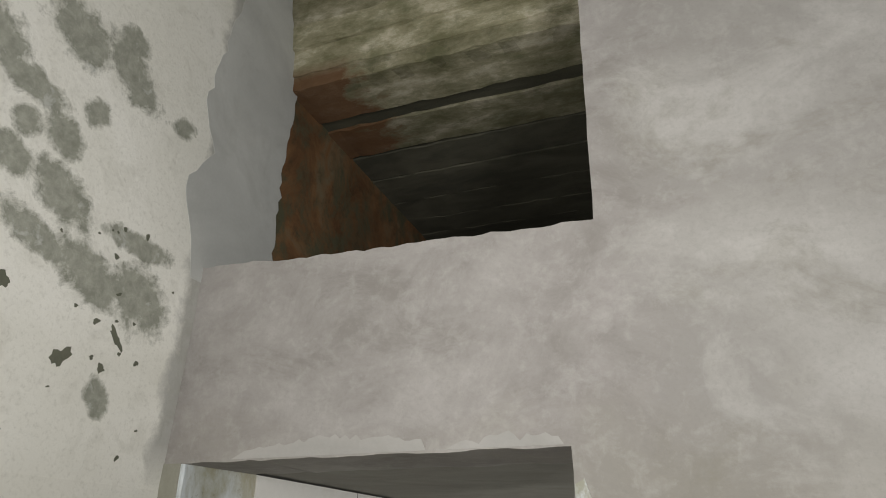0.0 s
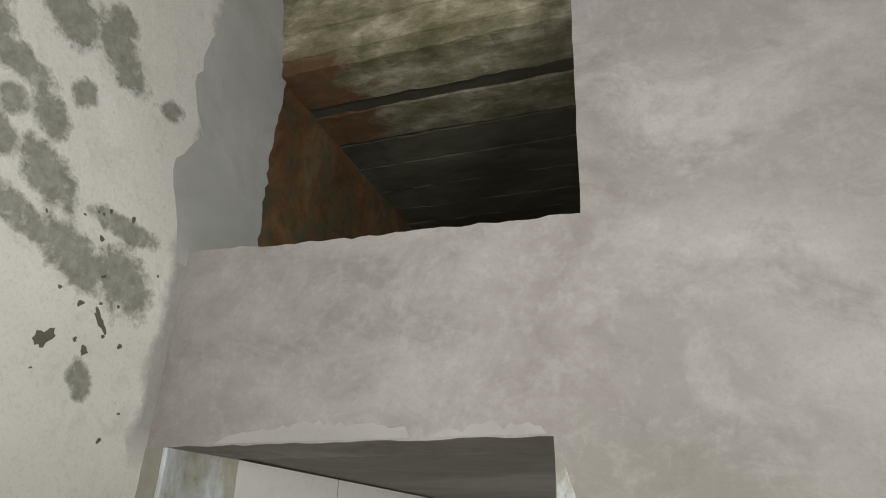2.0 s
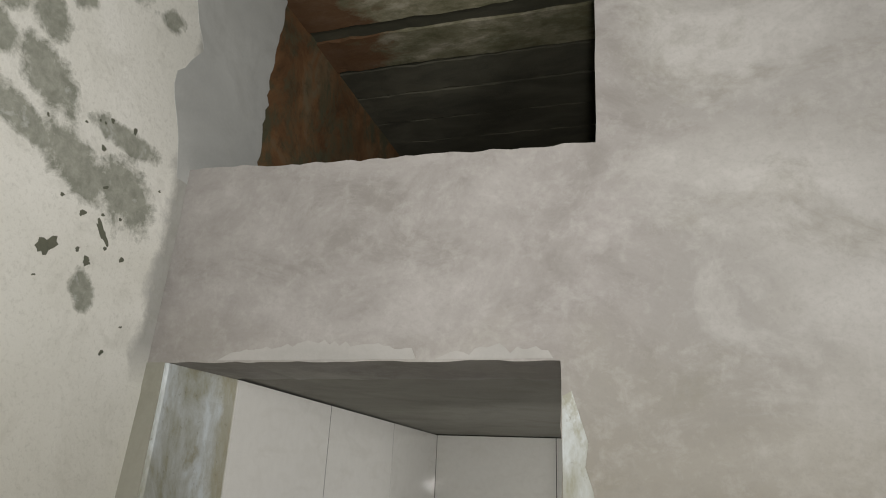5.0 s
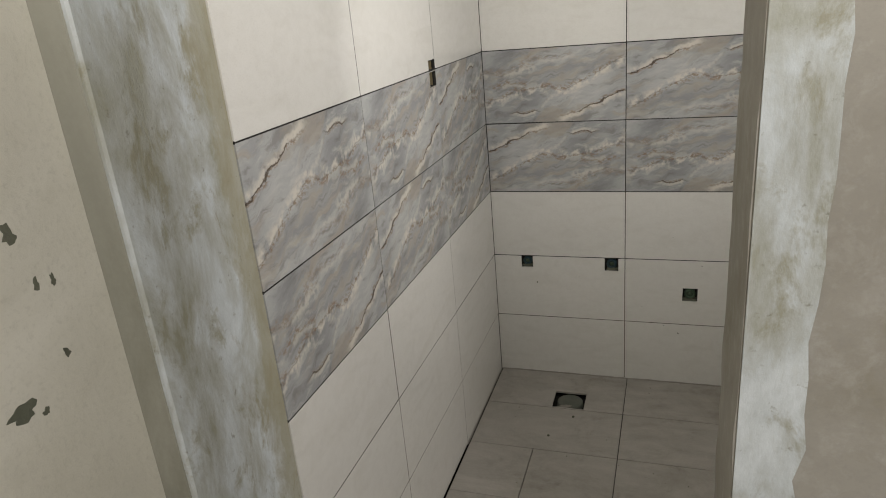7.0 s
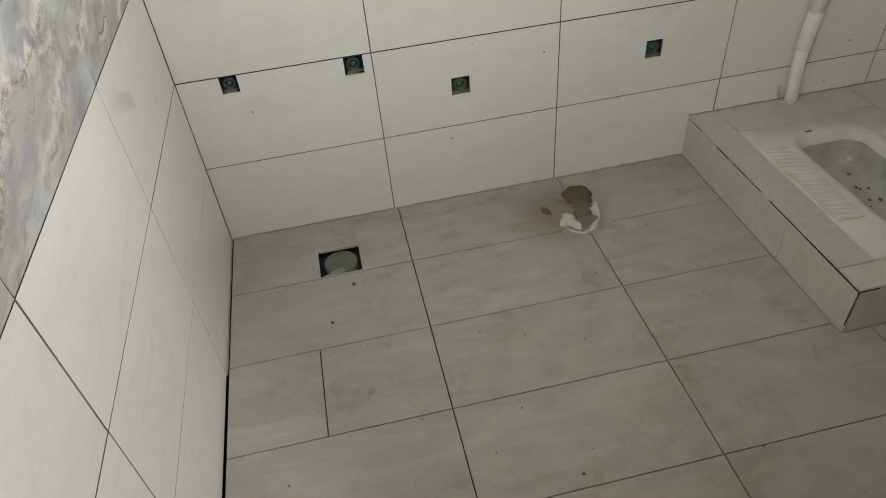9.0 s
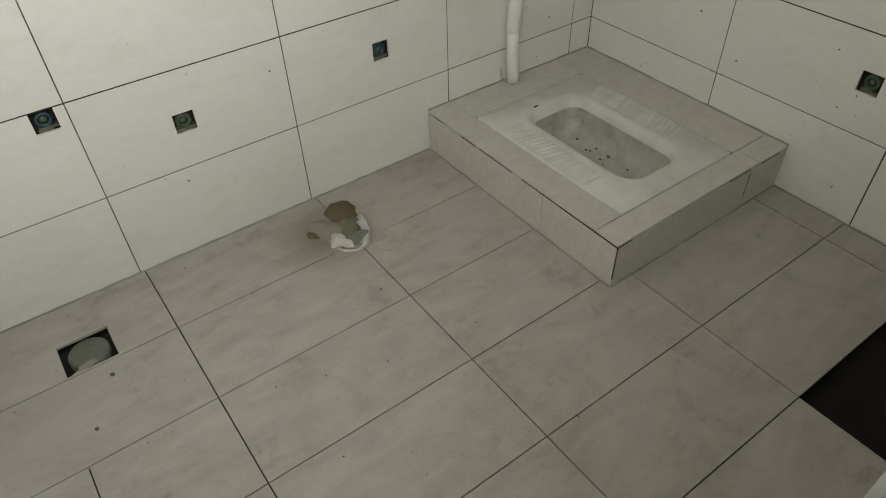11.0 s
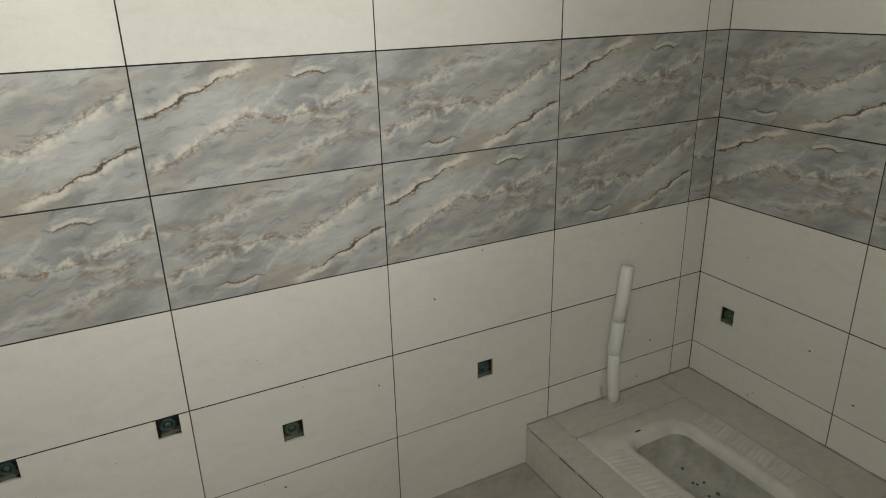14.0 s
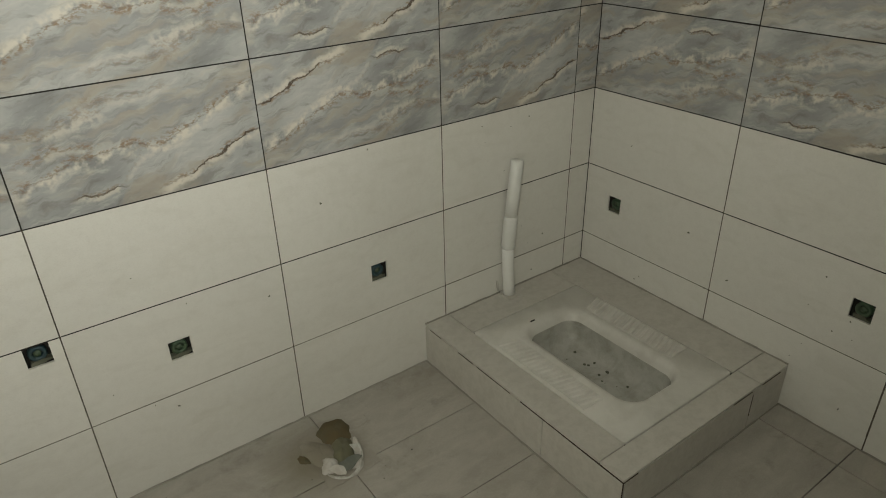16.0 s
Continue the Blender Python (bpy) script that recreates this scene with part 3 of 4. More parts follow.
wall_west = tagged(part("wall_west", box(-0.3, WEST - SKIN, SOUTH, NORTH + SKIN, -0.3, CEIL + 0.1), M_MORTAR), "cement side wall behind cream and grey marble tiles", "wall", kind="structure")

# the wall with the doorway and the loft opening, its edges broken by the trowel
edge = [(2.8, -0.3), (2.8, TOP + 0.1)]
edge += ragged((0.958, TOP + 0.1), (0.926, 2.811), 0.05, 0.0015, rng)
edge += ragged((0.926, 2.811), (0.33, 2.823), 0.022, 0.0035, rng)
edge += ragged((0.33, 2.823), (OUT_LEFT, 2.840), 0.022, 0.003, rng)
edge += [(OUT_LEFT, 2.840), (-0.3, 2.842), (-0.3, 2.357)]
edge += ragged((OUT_LEFT, 2.357), (DOOR_R, 2.357), 0.03, 0.002, rng)
edge += ragged((DOOR_R, 2.357), (DOOR_R, FLOOR), 0.04, 0.0018, rng)
edge += [(DOOR_R, FLOOR), (DOOR_R, -0.3)]
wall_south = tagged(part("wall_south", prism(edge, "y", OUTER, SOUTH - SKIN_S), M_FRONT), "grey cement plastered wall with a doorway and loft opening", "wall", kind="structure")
part("mortar_bed", box(DOOR_R + 0.01, 2.505, SOUTH - SKIN_S, SOUTH - SKIN_S + 0.003, FLOOR, CEIL), M_MORTAR, wall_south)

# left jamb of the doorway
def jamb_front(z):
    """Edge of the reveal and outer face at a height: the lower jamb is plastered thicker than its head."""
    f = min(1.0, max(0.0, (2.29 - z) / 0.36))
    return REV_A + 0.053 * f, OUTER - 0.080 * f


def jamb_ring(z):
    x, y = jamb_front(z)
    return [(-0.3, y), (x - 0.004, y), (x, y + 0.004), (REV_B, SOUTH), (-0.3, SOUTH)]


def nib_ring(z):
    x, y = jamb_front(z)
    return [(-0.2, y - 0.003), (x - 0.010, y - 0.003), (x - 0.007, y + 0.010), (-0.2, y + 0.010)]


LEVELS = [-0.3, 0.5, 1.1, 1.6, 1.93, 2.02, 2.11, 2.20, 2.29, 2.357]
jamb = tagged(part("doorway_jamb", stacked(LEVELS, jamb_ring), M_REVEAL), "doorway jamb smeared with pale blue-grey putty", "door jamb", kind="structure")
part("shaded_edge", stacked([FLOOR] + LEVELS[1:], nib_ring), M_NIB, jamb, "plaster edge of the jamb, darkened for the corner shade")

# the room outside
wall_outer_left = tagged(part("wall_outer_left", lean(stacked([-0.3, 1.0, 1.9, 2.3, 2.7, TOP + 0.1], lambda z: [(OUT_LEFT - 0.25, -5.2), (OUT_LEFT, -5.2), (OUT_LEFT, OUTER - 0.0005), (OUT_LEFT - 0.25, OUTER - 0.0005)])), M_LEFT), "cream painted wall with flaked patches of bare cement", "wall", kind="structure")
wall_outer_right = tagged(part("wall_outer_right", box(2.8, 3.0, -5.2, -1.99, -0.3, TOP + 0.1), M_FRONT), "grey cement plastered wall", "wall", kind="structure")
wall_loft_right = tagged(part("wall_loft_right", box(2.8, 3.0, -1.99, 0.7, CEIL + 0.1, TOP + 0.1), M_CEIL), "dark rough side wall of the loft", "wall", kind="structure")
wall_outer_back = tagged(part("wall_outer_back", box(-0.3, 3.0, -5.4, -5.2, -0.3, TOP + 0.1), M_FRONT), "grey cement plastered wall", "wall", kind="structure")
floor_outer = tagged(part("floor_outer", box(-0.3, 3.0, -5.4, SOUTH, -0.3, FLOOR), M_CEIL), "bare cement screed floor outside the washroom", "floor", kind="structure")
floor = tagged(part("floor", box(-0.3, 2.8, SOUTH, 0.25, -0.35, FLOOR - 0.034), M_BED), "dark mortar bed under pale floor tiles", "floor", kind="structure")
ceiling_outer = tagged(part("ceiling_outer", box(-0.3, 3.0, -5.4, OUTER, TOP, TOP + 0.09), M_CEIL), "bare cement ceiling slab", "ceiling", kind="structure")
ceiling = tagged(part("ceiling", box(-0.3, 2.8, SOUTH - SKIN_S, 0.25, CEIL, CEIL + 0.1), M_CEIL), "bare grey cement ceiling of the washroom", "ceiling", kind="structure")

# ---------------------------------------------------------------- the loft
loft_left = tagged(part("wall_loft_left", box(-0.3, OUT_LEFT - 0.012, -1.76, 0.6, CEIL + 0.1, TOP + 0.1), M_RUST), "rust-stained rough masonry wall inside the loft", "wall", kind="structure")
grey = [(-2.06, 2.80)] + ragged((-1.735, 2.80), (-1.742, 3.3), 0.025, 0.008, rng) + ragged((-1.742, 3.3), (-1.705, 3.62), 0.025, 0.008, rng) + ragged((-1.705, 3.62), (-1.80, 3.93), 0.03, 0.008, rng)
grey += [(-1.83, TOP + 0.05), (-2.04, TOP + 0.05)] + ragged((-2.03, 3.75), (-2.115, 3.30), 0.03, 0.010, rng) + ragged((-2.115, 3.30), (-2.05, 3.17), 0.03, 0.006, rng) + ragged((-2.05, 3.17), (-2.13, 3.02), 0.03, 0.008, rng) + ragged((-2.13, 3.02), (-2.07, 2.86), 0.03, 0.006, rng)
loft_reveal = tagged(part("loft_reveal", prism(grey, "x", OUT_LEFT - 0.05, OUT_LEFT + 0.0008), M_LOFTREV), "smooth grey plaster reveal beside the loft opening", "wall", kind="structure")
loft_back = tagged(part("wall_loft_back", box(-0.3, 2.8, 0.6, 0.7, CEIL + 0.1, TOP + 0.1), M_CEIL), "dark rough wall at the back of the loft", "wall", kind="structure")


def strip_of_slab(bm, r, y0, z0, y1, z1):
    """One rough board's print from one edge to the other, along x, with its two ends turned back into the slab."""
    n = 70
    rows = []
    for k in range(n + 1):
        x = -0.3 + 3.1 * k / n
        a, b, c = r.uniform(-0.004, 0.004), r.uniform(-0.004, 0.004), r.uniform(-0.003, 0.003)
        back = 0.07 if abs(y1 - y0) > abs(z1 - z0) else 0.0
        rows.append([bm.verts.new(p) for p in ((x, y0 + a + (0.06 if not back else 0), z0 + back), (x, y0 + a, z0 + c), (x, (y0 + y1) / 2, (z0 + z1) / 2 + c * 0.5), (x, y1 + b, z1 + c), (x, y1 + b + (0.06 if not back else 0), z1 + back))])
    for p, q in zip(rows, rows[1:]):
        for k in range(4):
            bm.faces.new((p[k], p[k + 1], q[k + 1], q[k]))


def loft_slab():
    """The loft's slab with the prints of its shuttering boards: the flat underside, and the rough edge that rises in front of it."""
    bm = bmesh.new()
    r = random.Random(11)
    y = -1.735
    boards = [(0.195, 0.0), (0.07, 0.012), (0.18, 0.001), (0.022, 0.010), (0.17, 0.004), (0.012, 0.012), (0.2, 0.003), (0.010, 0.011)]
    while y < 0.6:
        w, up = boards.pop(0) if boards else (r.uniform(0.15, 0.2), r.uniform(0.0, 0.006))
        seen = len(bm.faces)
        strip_of_slab(bm, r, y, SLAB + up, y + w, SLAB + up)
        bm.faces.ensure_lookup_table()
        for f in bm.faces[seen:]:
            # 1: recessed strips, 2: boards farther in, coloured darker for the lost light.
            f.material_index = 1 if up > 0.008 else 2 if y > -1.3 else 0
        y += w
    z = SLAB
    for h, out in ((0.055, 0.0), (0.10, 0.02), (0.09, 0.045), (0.14, 0.05), (0.16, 0.07)):
        strip_of_slab(bm, r, -1.735 - out * 0.9, z + h, -1.73 - out * 0.8, z)
        z += h
    bmesh.ops.recalc_face_normals(bm, faces=bm.faces[:])
    return bm


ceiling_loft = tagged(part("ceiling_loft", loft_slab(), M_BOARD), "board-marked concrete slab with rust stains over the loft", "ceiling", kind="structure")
ceiling_loft.data.materials.append(M_GAP)
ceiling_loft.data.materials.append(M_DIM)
# Black core: the shade between the board prints is in its colour.
slab_core = tagged(part("ceiling_core", box(-0.3, 2.8, -1.66, 0.6, SLAB + 0.066, TOP + 0.1), M_HOLE), "slab core, black for the shade between board prints", "ceiling", kind="structure")
roof = tagged(part("roof_slab", box(-0.3, 3.0, -5.4, 0.7, TOP + 0.1, TOP + 0.3), M_CEIL), "concrete roof slab above the rooms", "roof", kind="structure")

# ---------------------------------------------------------------- patches on the plaster


def wall_patch(name, outline, axis, a, b, material, parent, label):
    bm = prism(outline, axis, a, b)
    return part(name, lean(bm) if axis == "x" else bm, material, parent, label)


CHIPS = [(-2.36, 2.52, 0.021, 0.016, 53), (-2.24, 2.59, 0.024, 0.009, -48), (-2.52, 2.62, 0.018, 0.012, -16), (-2.26, 2.52, 0.010, 0.008, 0), (-2.3, 2.61, 0.008, 0.006, 0),
         (-2.227, 1.436, 0.009, 0.013, 30), (-2.284, 1.209, 0.021, 0.012, -10), (-2.197, 1.252, 0.005, 0.006, 0), (-2.185, 1.357, 0.004, 0.007, 0), (-2.253, 1.192, 0.005, 0.005, 0)]
for cy, cz, a, b, turn in CHIPS:
    wall_patch("paint_chip", blob(rng, cy, cz, a, b, turn, 18, 0.3), "x", OUT_LEFT - 0.01, OUT_LEFT + 0.0014, M_CHIP, wall_outer_left, "small dark chip in the paint")
for k in range(22):
    cy, cz = -2.1 - 0.5 * rng.random() ** 1.3, 2.35 + 0.5 * rng.random()
    s = rng.uniform(0.002, 0.006)
    wall_patch("paint_chip", blob(rng, cy, cz, s, s * rng.uniform(0.6, 1.4), rng.uniform(0, 90), 10, 0.3), "x", OUT_LEFT - 0.01, OUT_LEFT + 0.0014, M_CHIP, wall_outer_left, "small dark chip in the paint")
for k in range(14):
    cy, cz = -2.17 - 0.4 * rng.random(), 0.9 + 1.2 * rng.random()
    s = rng.uniform(0.002, 0.005)
    wall_patch("paint_chip", blob(rng, cy, cz, s, s * rng.uniform(0.8, 1.8), 0, 10, 0.3), "x", OUT_LEFT - 0.01, OUT_LEFT + 0.0014, M_CHIP, wall_outer_left, "small dark chip in the paint")

# putty round the doorway
strip = ragged((DOOR_R + 0.002, FLOOR), (DOOR_R + 0.078, FLOOR), 0.2, 0.0, rng) + ragged((DOOR_R + 0.08, FLOOR), (DOOR_R + 0.075, 1.75), 0.05, 0.007, rng) + ragged((DOOR_R + 0.07, 1.75), (DOOR_R + 0.045, 2.25), 0.04, 0.012, rng) + ragged((DOOR_R + 0.02, 2.30), (DOOR_R + 0.002, 2.30), 0.2, 0.0, rng) + [(DOOR_R + 0.002, 2.29)]
wall_patch("putty_strip", strip, "y", OUTER - 0.0025, OUTER + 0.005, M_REVEAL, wall_south, "pale putty along the doorway edge")
for x0, x1, h in ((0.10, 0.56, 0.038), (0.60, 0.835, 0.026)):
    smear = [(x0, 2.361), (x1, 2.361)] + ragged((x1 - 0.01, 2.361 + h * 0.6), ((x0 + x1) / 2, 2.361 + h), 0.012, 0.006, rng) + ragged(((x0 + x1) / 2, 2.361 + h), (x0 + 0.02, 2.361 + h * 0.4), 0.012, 0.006, rng)
    wall_patch("putty_smear", smear, "y", OUTER - 0.0010, OUTER + 0.004, M_PATCH, wall_south, "pale putty smeared over the doorway")

# ---------------------------------------------------------------- tiles
MESHES = {}


def tile_mesh(name, w, h, t, holes, material):
    """A tile lying on its back, centred; holes are (x0, x1, y0, y1) cut through it."""
    key = (name, round(w, 3), round(h, 3), holes)
    if key in MESHES:
        return MESHES[key]
    bm = bmesh.new()
    x, y, c = w / 2, h / 2, 0.0004
    if not holes:
        rings = [[bm.verts.new(p) for p in ((-a, -b, z), (a, -b, z), (a, b, z), (-a, b, z))] for a, b, z in ((x, y, 0), (x, y, t - c), (x - c, y - c, t))]
        for lo, hi in zip(rings, rings[1:]):
            for k in range(4):
                bm.faces.new((lo[k], lo[(k + 1) % 4], hi[(k + 1) % 4], hi[k]))
        bm.faces.new(rings[-1])
    else:
        xs = sorted({-x, x, *(v for q in holes for v in q[:2])})
        ys = sorted({-y, y, *(v for q in holes for v in q[2:])})
        gap = lambda a, b: any(q[0] < a < q[1] and q[2] < b < q[3] for q in holes) or not (-x < a < x and -y < b < y)
        mids = lambda s: [s[0] - 0.01] + [(a + b) / 2 for a, b in zip(s, s[1:])] + [s[-1] + 0.01]
        mx, my = mids(xs), mids(ys)
        for i in range(len(xs) - 1):
            for j in range(len(ys) - 1):
                if gap(mx[i + 1], my[j + 1]):
                    continue
                a, b, p, q = xs[i], xs[i + 1], ys[j], ys[j + 1]
                bm.faces.new([bm.verts.new(v) for v in ((a, p, t), (b, p, t), (b, q, t), (a, q, t))])
                for side, (u, v) in (((i, j + 1), ((a, q), (a, p))), ((i + 2, j + 1), ((b, p), (b, q))), ((i + 1, j), ((a, p), (b, p))), ((i + 1, j + 2), ((b, q), (a, q)))):
                    if gap(mx[side[0]], my[side[1]]):
                        bm.faces.new([bm.verts.new(w3) for w3 in ((*u, 0), (*v, 0), (*v, t), (*u, t))])
        bmesh.ops.remove_doubles(bm, verts=bm.verts[:], dist=1e-5)
    me = bpy.data.meshes.new(name)
    bm.normal_update()
    bm.to_mesh(me)
    bm.free()
    me.materials.append(material)
    MESHES[key] = me
    return me


def lay_tile(name, parent, axes, origin, u0, u1, v0, v1, material, holes=(), flip=False, gap=0.0017, t=0.008):
    """One tile that covers u0..u1 by v0..v1 of a surface, given by the surface's axes (across, up, out) and a point of its face."""
    cu, cv, w, h = (u0 + u1) / 2, (v0 + v1) / 2, abs(u1 - u0) - 2 * gap, v1 - v0 - 2 * gap
    mine = tuple((cu - b, cu - a, cv - d, cv - c) if flip else (a - cu, b - cu, c - cv, d - cv) for a, b, c, d in holes if a < u1 and b > u0 and c < v1 and d > v0)
    me = tile_mesh(name, w, h, t, mine, material)
    ob = new(name, me)
    across, up, out = (Vector(a) for a in axes)
    m = Matrix((across, up, out)).transposed().to_4x4()
    at = Vector(origin) + across * cu + up * cv + out * (rng.uniform(-0.0005, 0.0003) - t)
    tilt = pose(0, 0, 0, rng.uniform(-0.07, 0.07), rng.uniform(-0.06, 0.06), 180 if flip else 0)
    ob.parent = parent
    ob.matrix_basis = Matrix.Translation(at) @ m @ tilt
    return ob


X, Y, Z = (1, 0, 0), (0, 1, 0), (0, 0, 1)
HOLES_N = ((0.125, 0.178, 0.492, 0.5478), (0.497, 0.556, 0.487, 0.5478), (0.825, 0.886, 0.358, 0.420), (1.488, 1.548, 0.371, 0.435))
HOLES_E = ((0.118, 0.178, 0.382, 0.448), (1.056, 1.120, 0.376, 0.441))
HOLES_W = ((-0.678, -0.605, 1.402, 1.4495), (-0.678, -0.605, 1.4525, 1.488))
WALLS = (
    ("north", wall_north, (X, Z, (0, -1, 0)), (0, NORTH, 0), [0.0, 0.584, 1.185, 1.787, 2.397, EAST], HOLES_N, 0),
    ("west", wall_west, (Y, Z, X), (WEST, 0, 0), [SOUTH, -1.215, -0.612, 0.0], HOLES_W, 1),
    ("east", wall_east, ((0, -1, 0), Z, (-1, 0, 0)), (EAST, 0, 0), [0.0, 0.605, 1.208, -SOUTH], HOLES_E + (VENT,), 0),
    ("south", wall_south, ((-1, 0, 0), Z, Y), (0, SOUTH, 0), [-EAST, -1.905, -1.303, -DOOR_R - 0.004], (), 1),
)
for side, parent, axes, origin, cols, holes, odd in WALLS:
    for r in range(8):
        for c in range(len(cols) - 1):
            marble = r in (3, 4)
            lay_tile("marble_tile" if marble else "wall_tile", parent, axes, origin, cols[c], cols[c + 1], ROWS_Z[r], ROWS_Z[r + 1],
                     M_MARBLE if marble else M_TILE, holes, marble and (r + c + odd) % 2 == 0)



def grout_lines(parent, axes, origin, cols):
    """Dark grout in the joints of a tiled wall, a little below the tiles' faces."""
    across, up, out = (Vector(a) for a in axes)
    m = Matrix.Translation(Vector(origin)) @ Matrix((across, up, out)).transposed().to_4x4()
    bm = bmesh.new()
    for z in ROWS_Z[2:-1]:
        box(cols[0], cols[-1], z - 0.003, z + 0.003, -0.0075, -0.0006, bm)
    for c in cols[1:-1]:
        box(c - 0.003, c + 0.003, ROWS_Z[3], ROWS_Z[-1], -0.0075, -0.0008, bm)
    low = bmesh.new()
    box(cols[0], cols[-1], ROWS_Z[1] - 0.003, ROWS_Z[1] + 0.003, -0.0075, -0.0006, low)
    for c in cols[1:-1]:
        box(c - 0.003, c + 0.003, ROWS_Z[0], ROWS_Z[3], -0.0075, -0.0004, low)
    for v in [*bm.verts, *low.verts]:
        v.co = m @ v.co
    part("grout", low, M_PALEGROUT, parent, "dusty brown grout in the low upright joints")
    return part("grout", bm, M_MORTAR, parent, "dark grout between the wall tiles")


for side, parent, axes, origin, cols, holes, odd in WALLS:
    grout_lines(parent, axes, origin, cols)

splash = bmesh.new()
r5 = random.Random(17)
for k in range(46):
    s5 = 0.0012 + 0.0026 * r5.random() ** 2
    if k < 22:
        u, v = r5.uniform(0.1, 2.4), r5.uniform(0.15, 0.84)
        ring, axis, a5, b5 = blob(r5, u, v, s5, s5 * r5.uniform(0.6, 1.6), r5.uniform(0, 90), 9, 0.25), "y", -0.0008, 0.001
    else:
        u, v = -r5.uniform(0.2, 1.7), 0.05 + 0.7 * r5.random() ** 1.6
        ring, axis, a5, b5 = blob(r5, u, v, s5, s5 * r5.uniform(0.6, 2.0), r5.uniform(0, 90), 9, 0.25), "x", EAST - 0.0008, EAST + 0.001
    one = prism(ring, axis, a5, b5)
    me5 = bpy.data.meshes.new("splash")
    one.to_mesh(me5)
    one.free()
    splash.from_mesh(me5)
    bpy.data.meshes.remove(me5)
tagged(part("mortar_splashes", splash, M_CHIP), "dark specks of mortar splashed on the wall tiles", "splashes", kind="stuff")

# ---------------------------------------------------------------- vent opening high in the side wall
window = tagged(new("window_1"), "small vent opening with a plain grey frame high in the wall", "window", kind="structure")
for y0, y1, z0, z1 in ((-VENT[1], -VENT[0], VENT[2], VENT[2] + 0.02), (-VENT[1], -VENT[0], VENT[3] - 0.02, VENT[3]), (-VENT[1], -VENT[1] + 0.02, VENT[2] + 0.02, VENT[3] - 0.02), (-VENT[0] - 0.02, -VENT[0], VENT[2] + 0.02, VENT[3] - 0.02)):
    part("window_frame", bevelled(box(2.70, 2.74, y0, y1, z0, z1), 0.003, 1), M_CEIL, window)

# ---------------------------------------------------------------- squat toilet
PX, PY, PZ = 1.692, -0.932, 0.117
AX, BX, AY, BY = 1.80, 2.325, -0.842, -0.148

platform = holder("toilet_platform", 2.1, -0.46, FLOOR, "raised tiled step of pale grey tiles round the squat pan", "toilet platform")


def sub(name, bm, material, thing, label=""):
    """A part built in world places, set under a thing that stands elsewhere."""
    ob = part(name, bm, material, thing, label)
    ob.matrix_parent_inverse = Matrix.Translation(thing.location).inverted()
    return ob


core = bmesh.new()
box(PX + 0.009, AX + 0.012, PY + 0.009, -0.001, FLOOR - 0.03, PZ - 0.009, core)
box(BX - 0.012, EAST - 0.001, PY + 0.009, -0.001, FLOOR - 0.03, PZ - 0.009, core)
box(AX + 0.012, BX - 0.012, PY + 0.009, AY + 0.012, FLOOR - 0.03, PZ - 0.009, core)
box(AX + 0.012, BX - 0.012, BY - 0.012, -0.001, FLOOR - 0.03, PZ - 0.009, core)
sub("core", core, M_MORTAR, platform)


def slab_tile(name, x0, x1, y0, y1, z0, z1, thing):
    return sub(name, bevelled(box(x0, x1, y0, y1, z0, z1), 0.0012, 1), M_STEP, thing)


for y0, y1 in ((PY, -0.62), (-0.618, -0.001)):
    slab_tile("side_tile", PX, PX + 0.008, y0, y1, FLOOR, PZ - 0.0125, platform)
for x0, x1 in ((PX + 0.010, 2.31), (2.3125, EAST - 0.001)):
    slab_tile("side_tile", x0, x1, PY, PY + 0.008, FLOOR, PZ - 0.0125, platform)
slab_tile("top_tile", PX, AX - 0.002, AY - 0.002, -0.001, PZ - 0.0085, PZ, platform)
slab_tile("top_tile", PX, BX + 0.02, PY, AY - 0.0045, PZ - 0.0085, PZ, platform)
slab_tile("top_tile", BX + 0.022, EAST - 0.001, PY, AY - 0.0045, PZ - 0.0085, PZ, platform)
slab_tile("top_tile", BX + 0.002, EAST - 0.001, AY - 0.002, -0.001, PZ - 0.0085, PZ, platform)
slab_tile("top_tile", AX, BX, BY + 0.002, -0.001, PZ - 0.0085, PZ, platform)

M_JOINT = plaster("dark_red_brown_joint", (0.035, 0.022, 0.016), (0.06, 0.04, 0.03), (0.12, 0.10, 0.08), 0.6, bump=0.5)
for y0, y1, w in ((PY, -0.70, 0.0040), (-0.70, -0.52, 0.0032), (-0.47, -0.30, 0.0022), (-0.28, -0.20, 0.0030), (-0.10, -0.03, 0.0015)):
    sub("joint", box(PX - 0.0006, PX + 0.004, y0, y1, PZ - 0.0088 - w, PZ - 0.0083), M_JOINT, platform, "open dark joint under the top tile")
for x0, x1, w in ((PX, PX + 0.06, 0.0035), (2.20, 2.30, 0.0022), (2.36, 2.46, 0.0028)):
    sub("joint", box(x0, x1, PY - 0.0006, PY + 0.004, PZ - 0.0088 - w, PZ - 0.0083), M_JOINT, platform, "open dark joint under the top tile")
sub("joint", box(PX - 0.0005, PX + 0.0022, PY - 0.0005, PY + 0.0022, FLOOR + 0.03, PZ - 0.012), M_JOINT, platform, "open dark corner joint")
sub("joint", box(2.3102, 2.3124, PY - 0.0004, PY + 0.003, FLOOR + 0.05, PZ - 0.03), M_JOINT, platform, "open dark joint between side tiles")

pan = holder("squat_pan", 2.06, -0.5, PZ, "dusty white ceramic squat toilet pan set into the platform", "squat toilet")


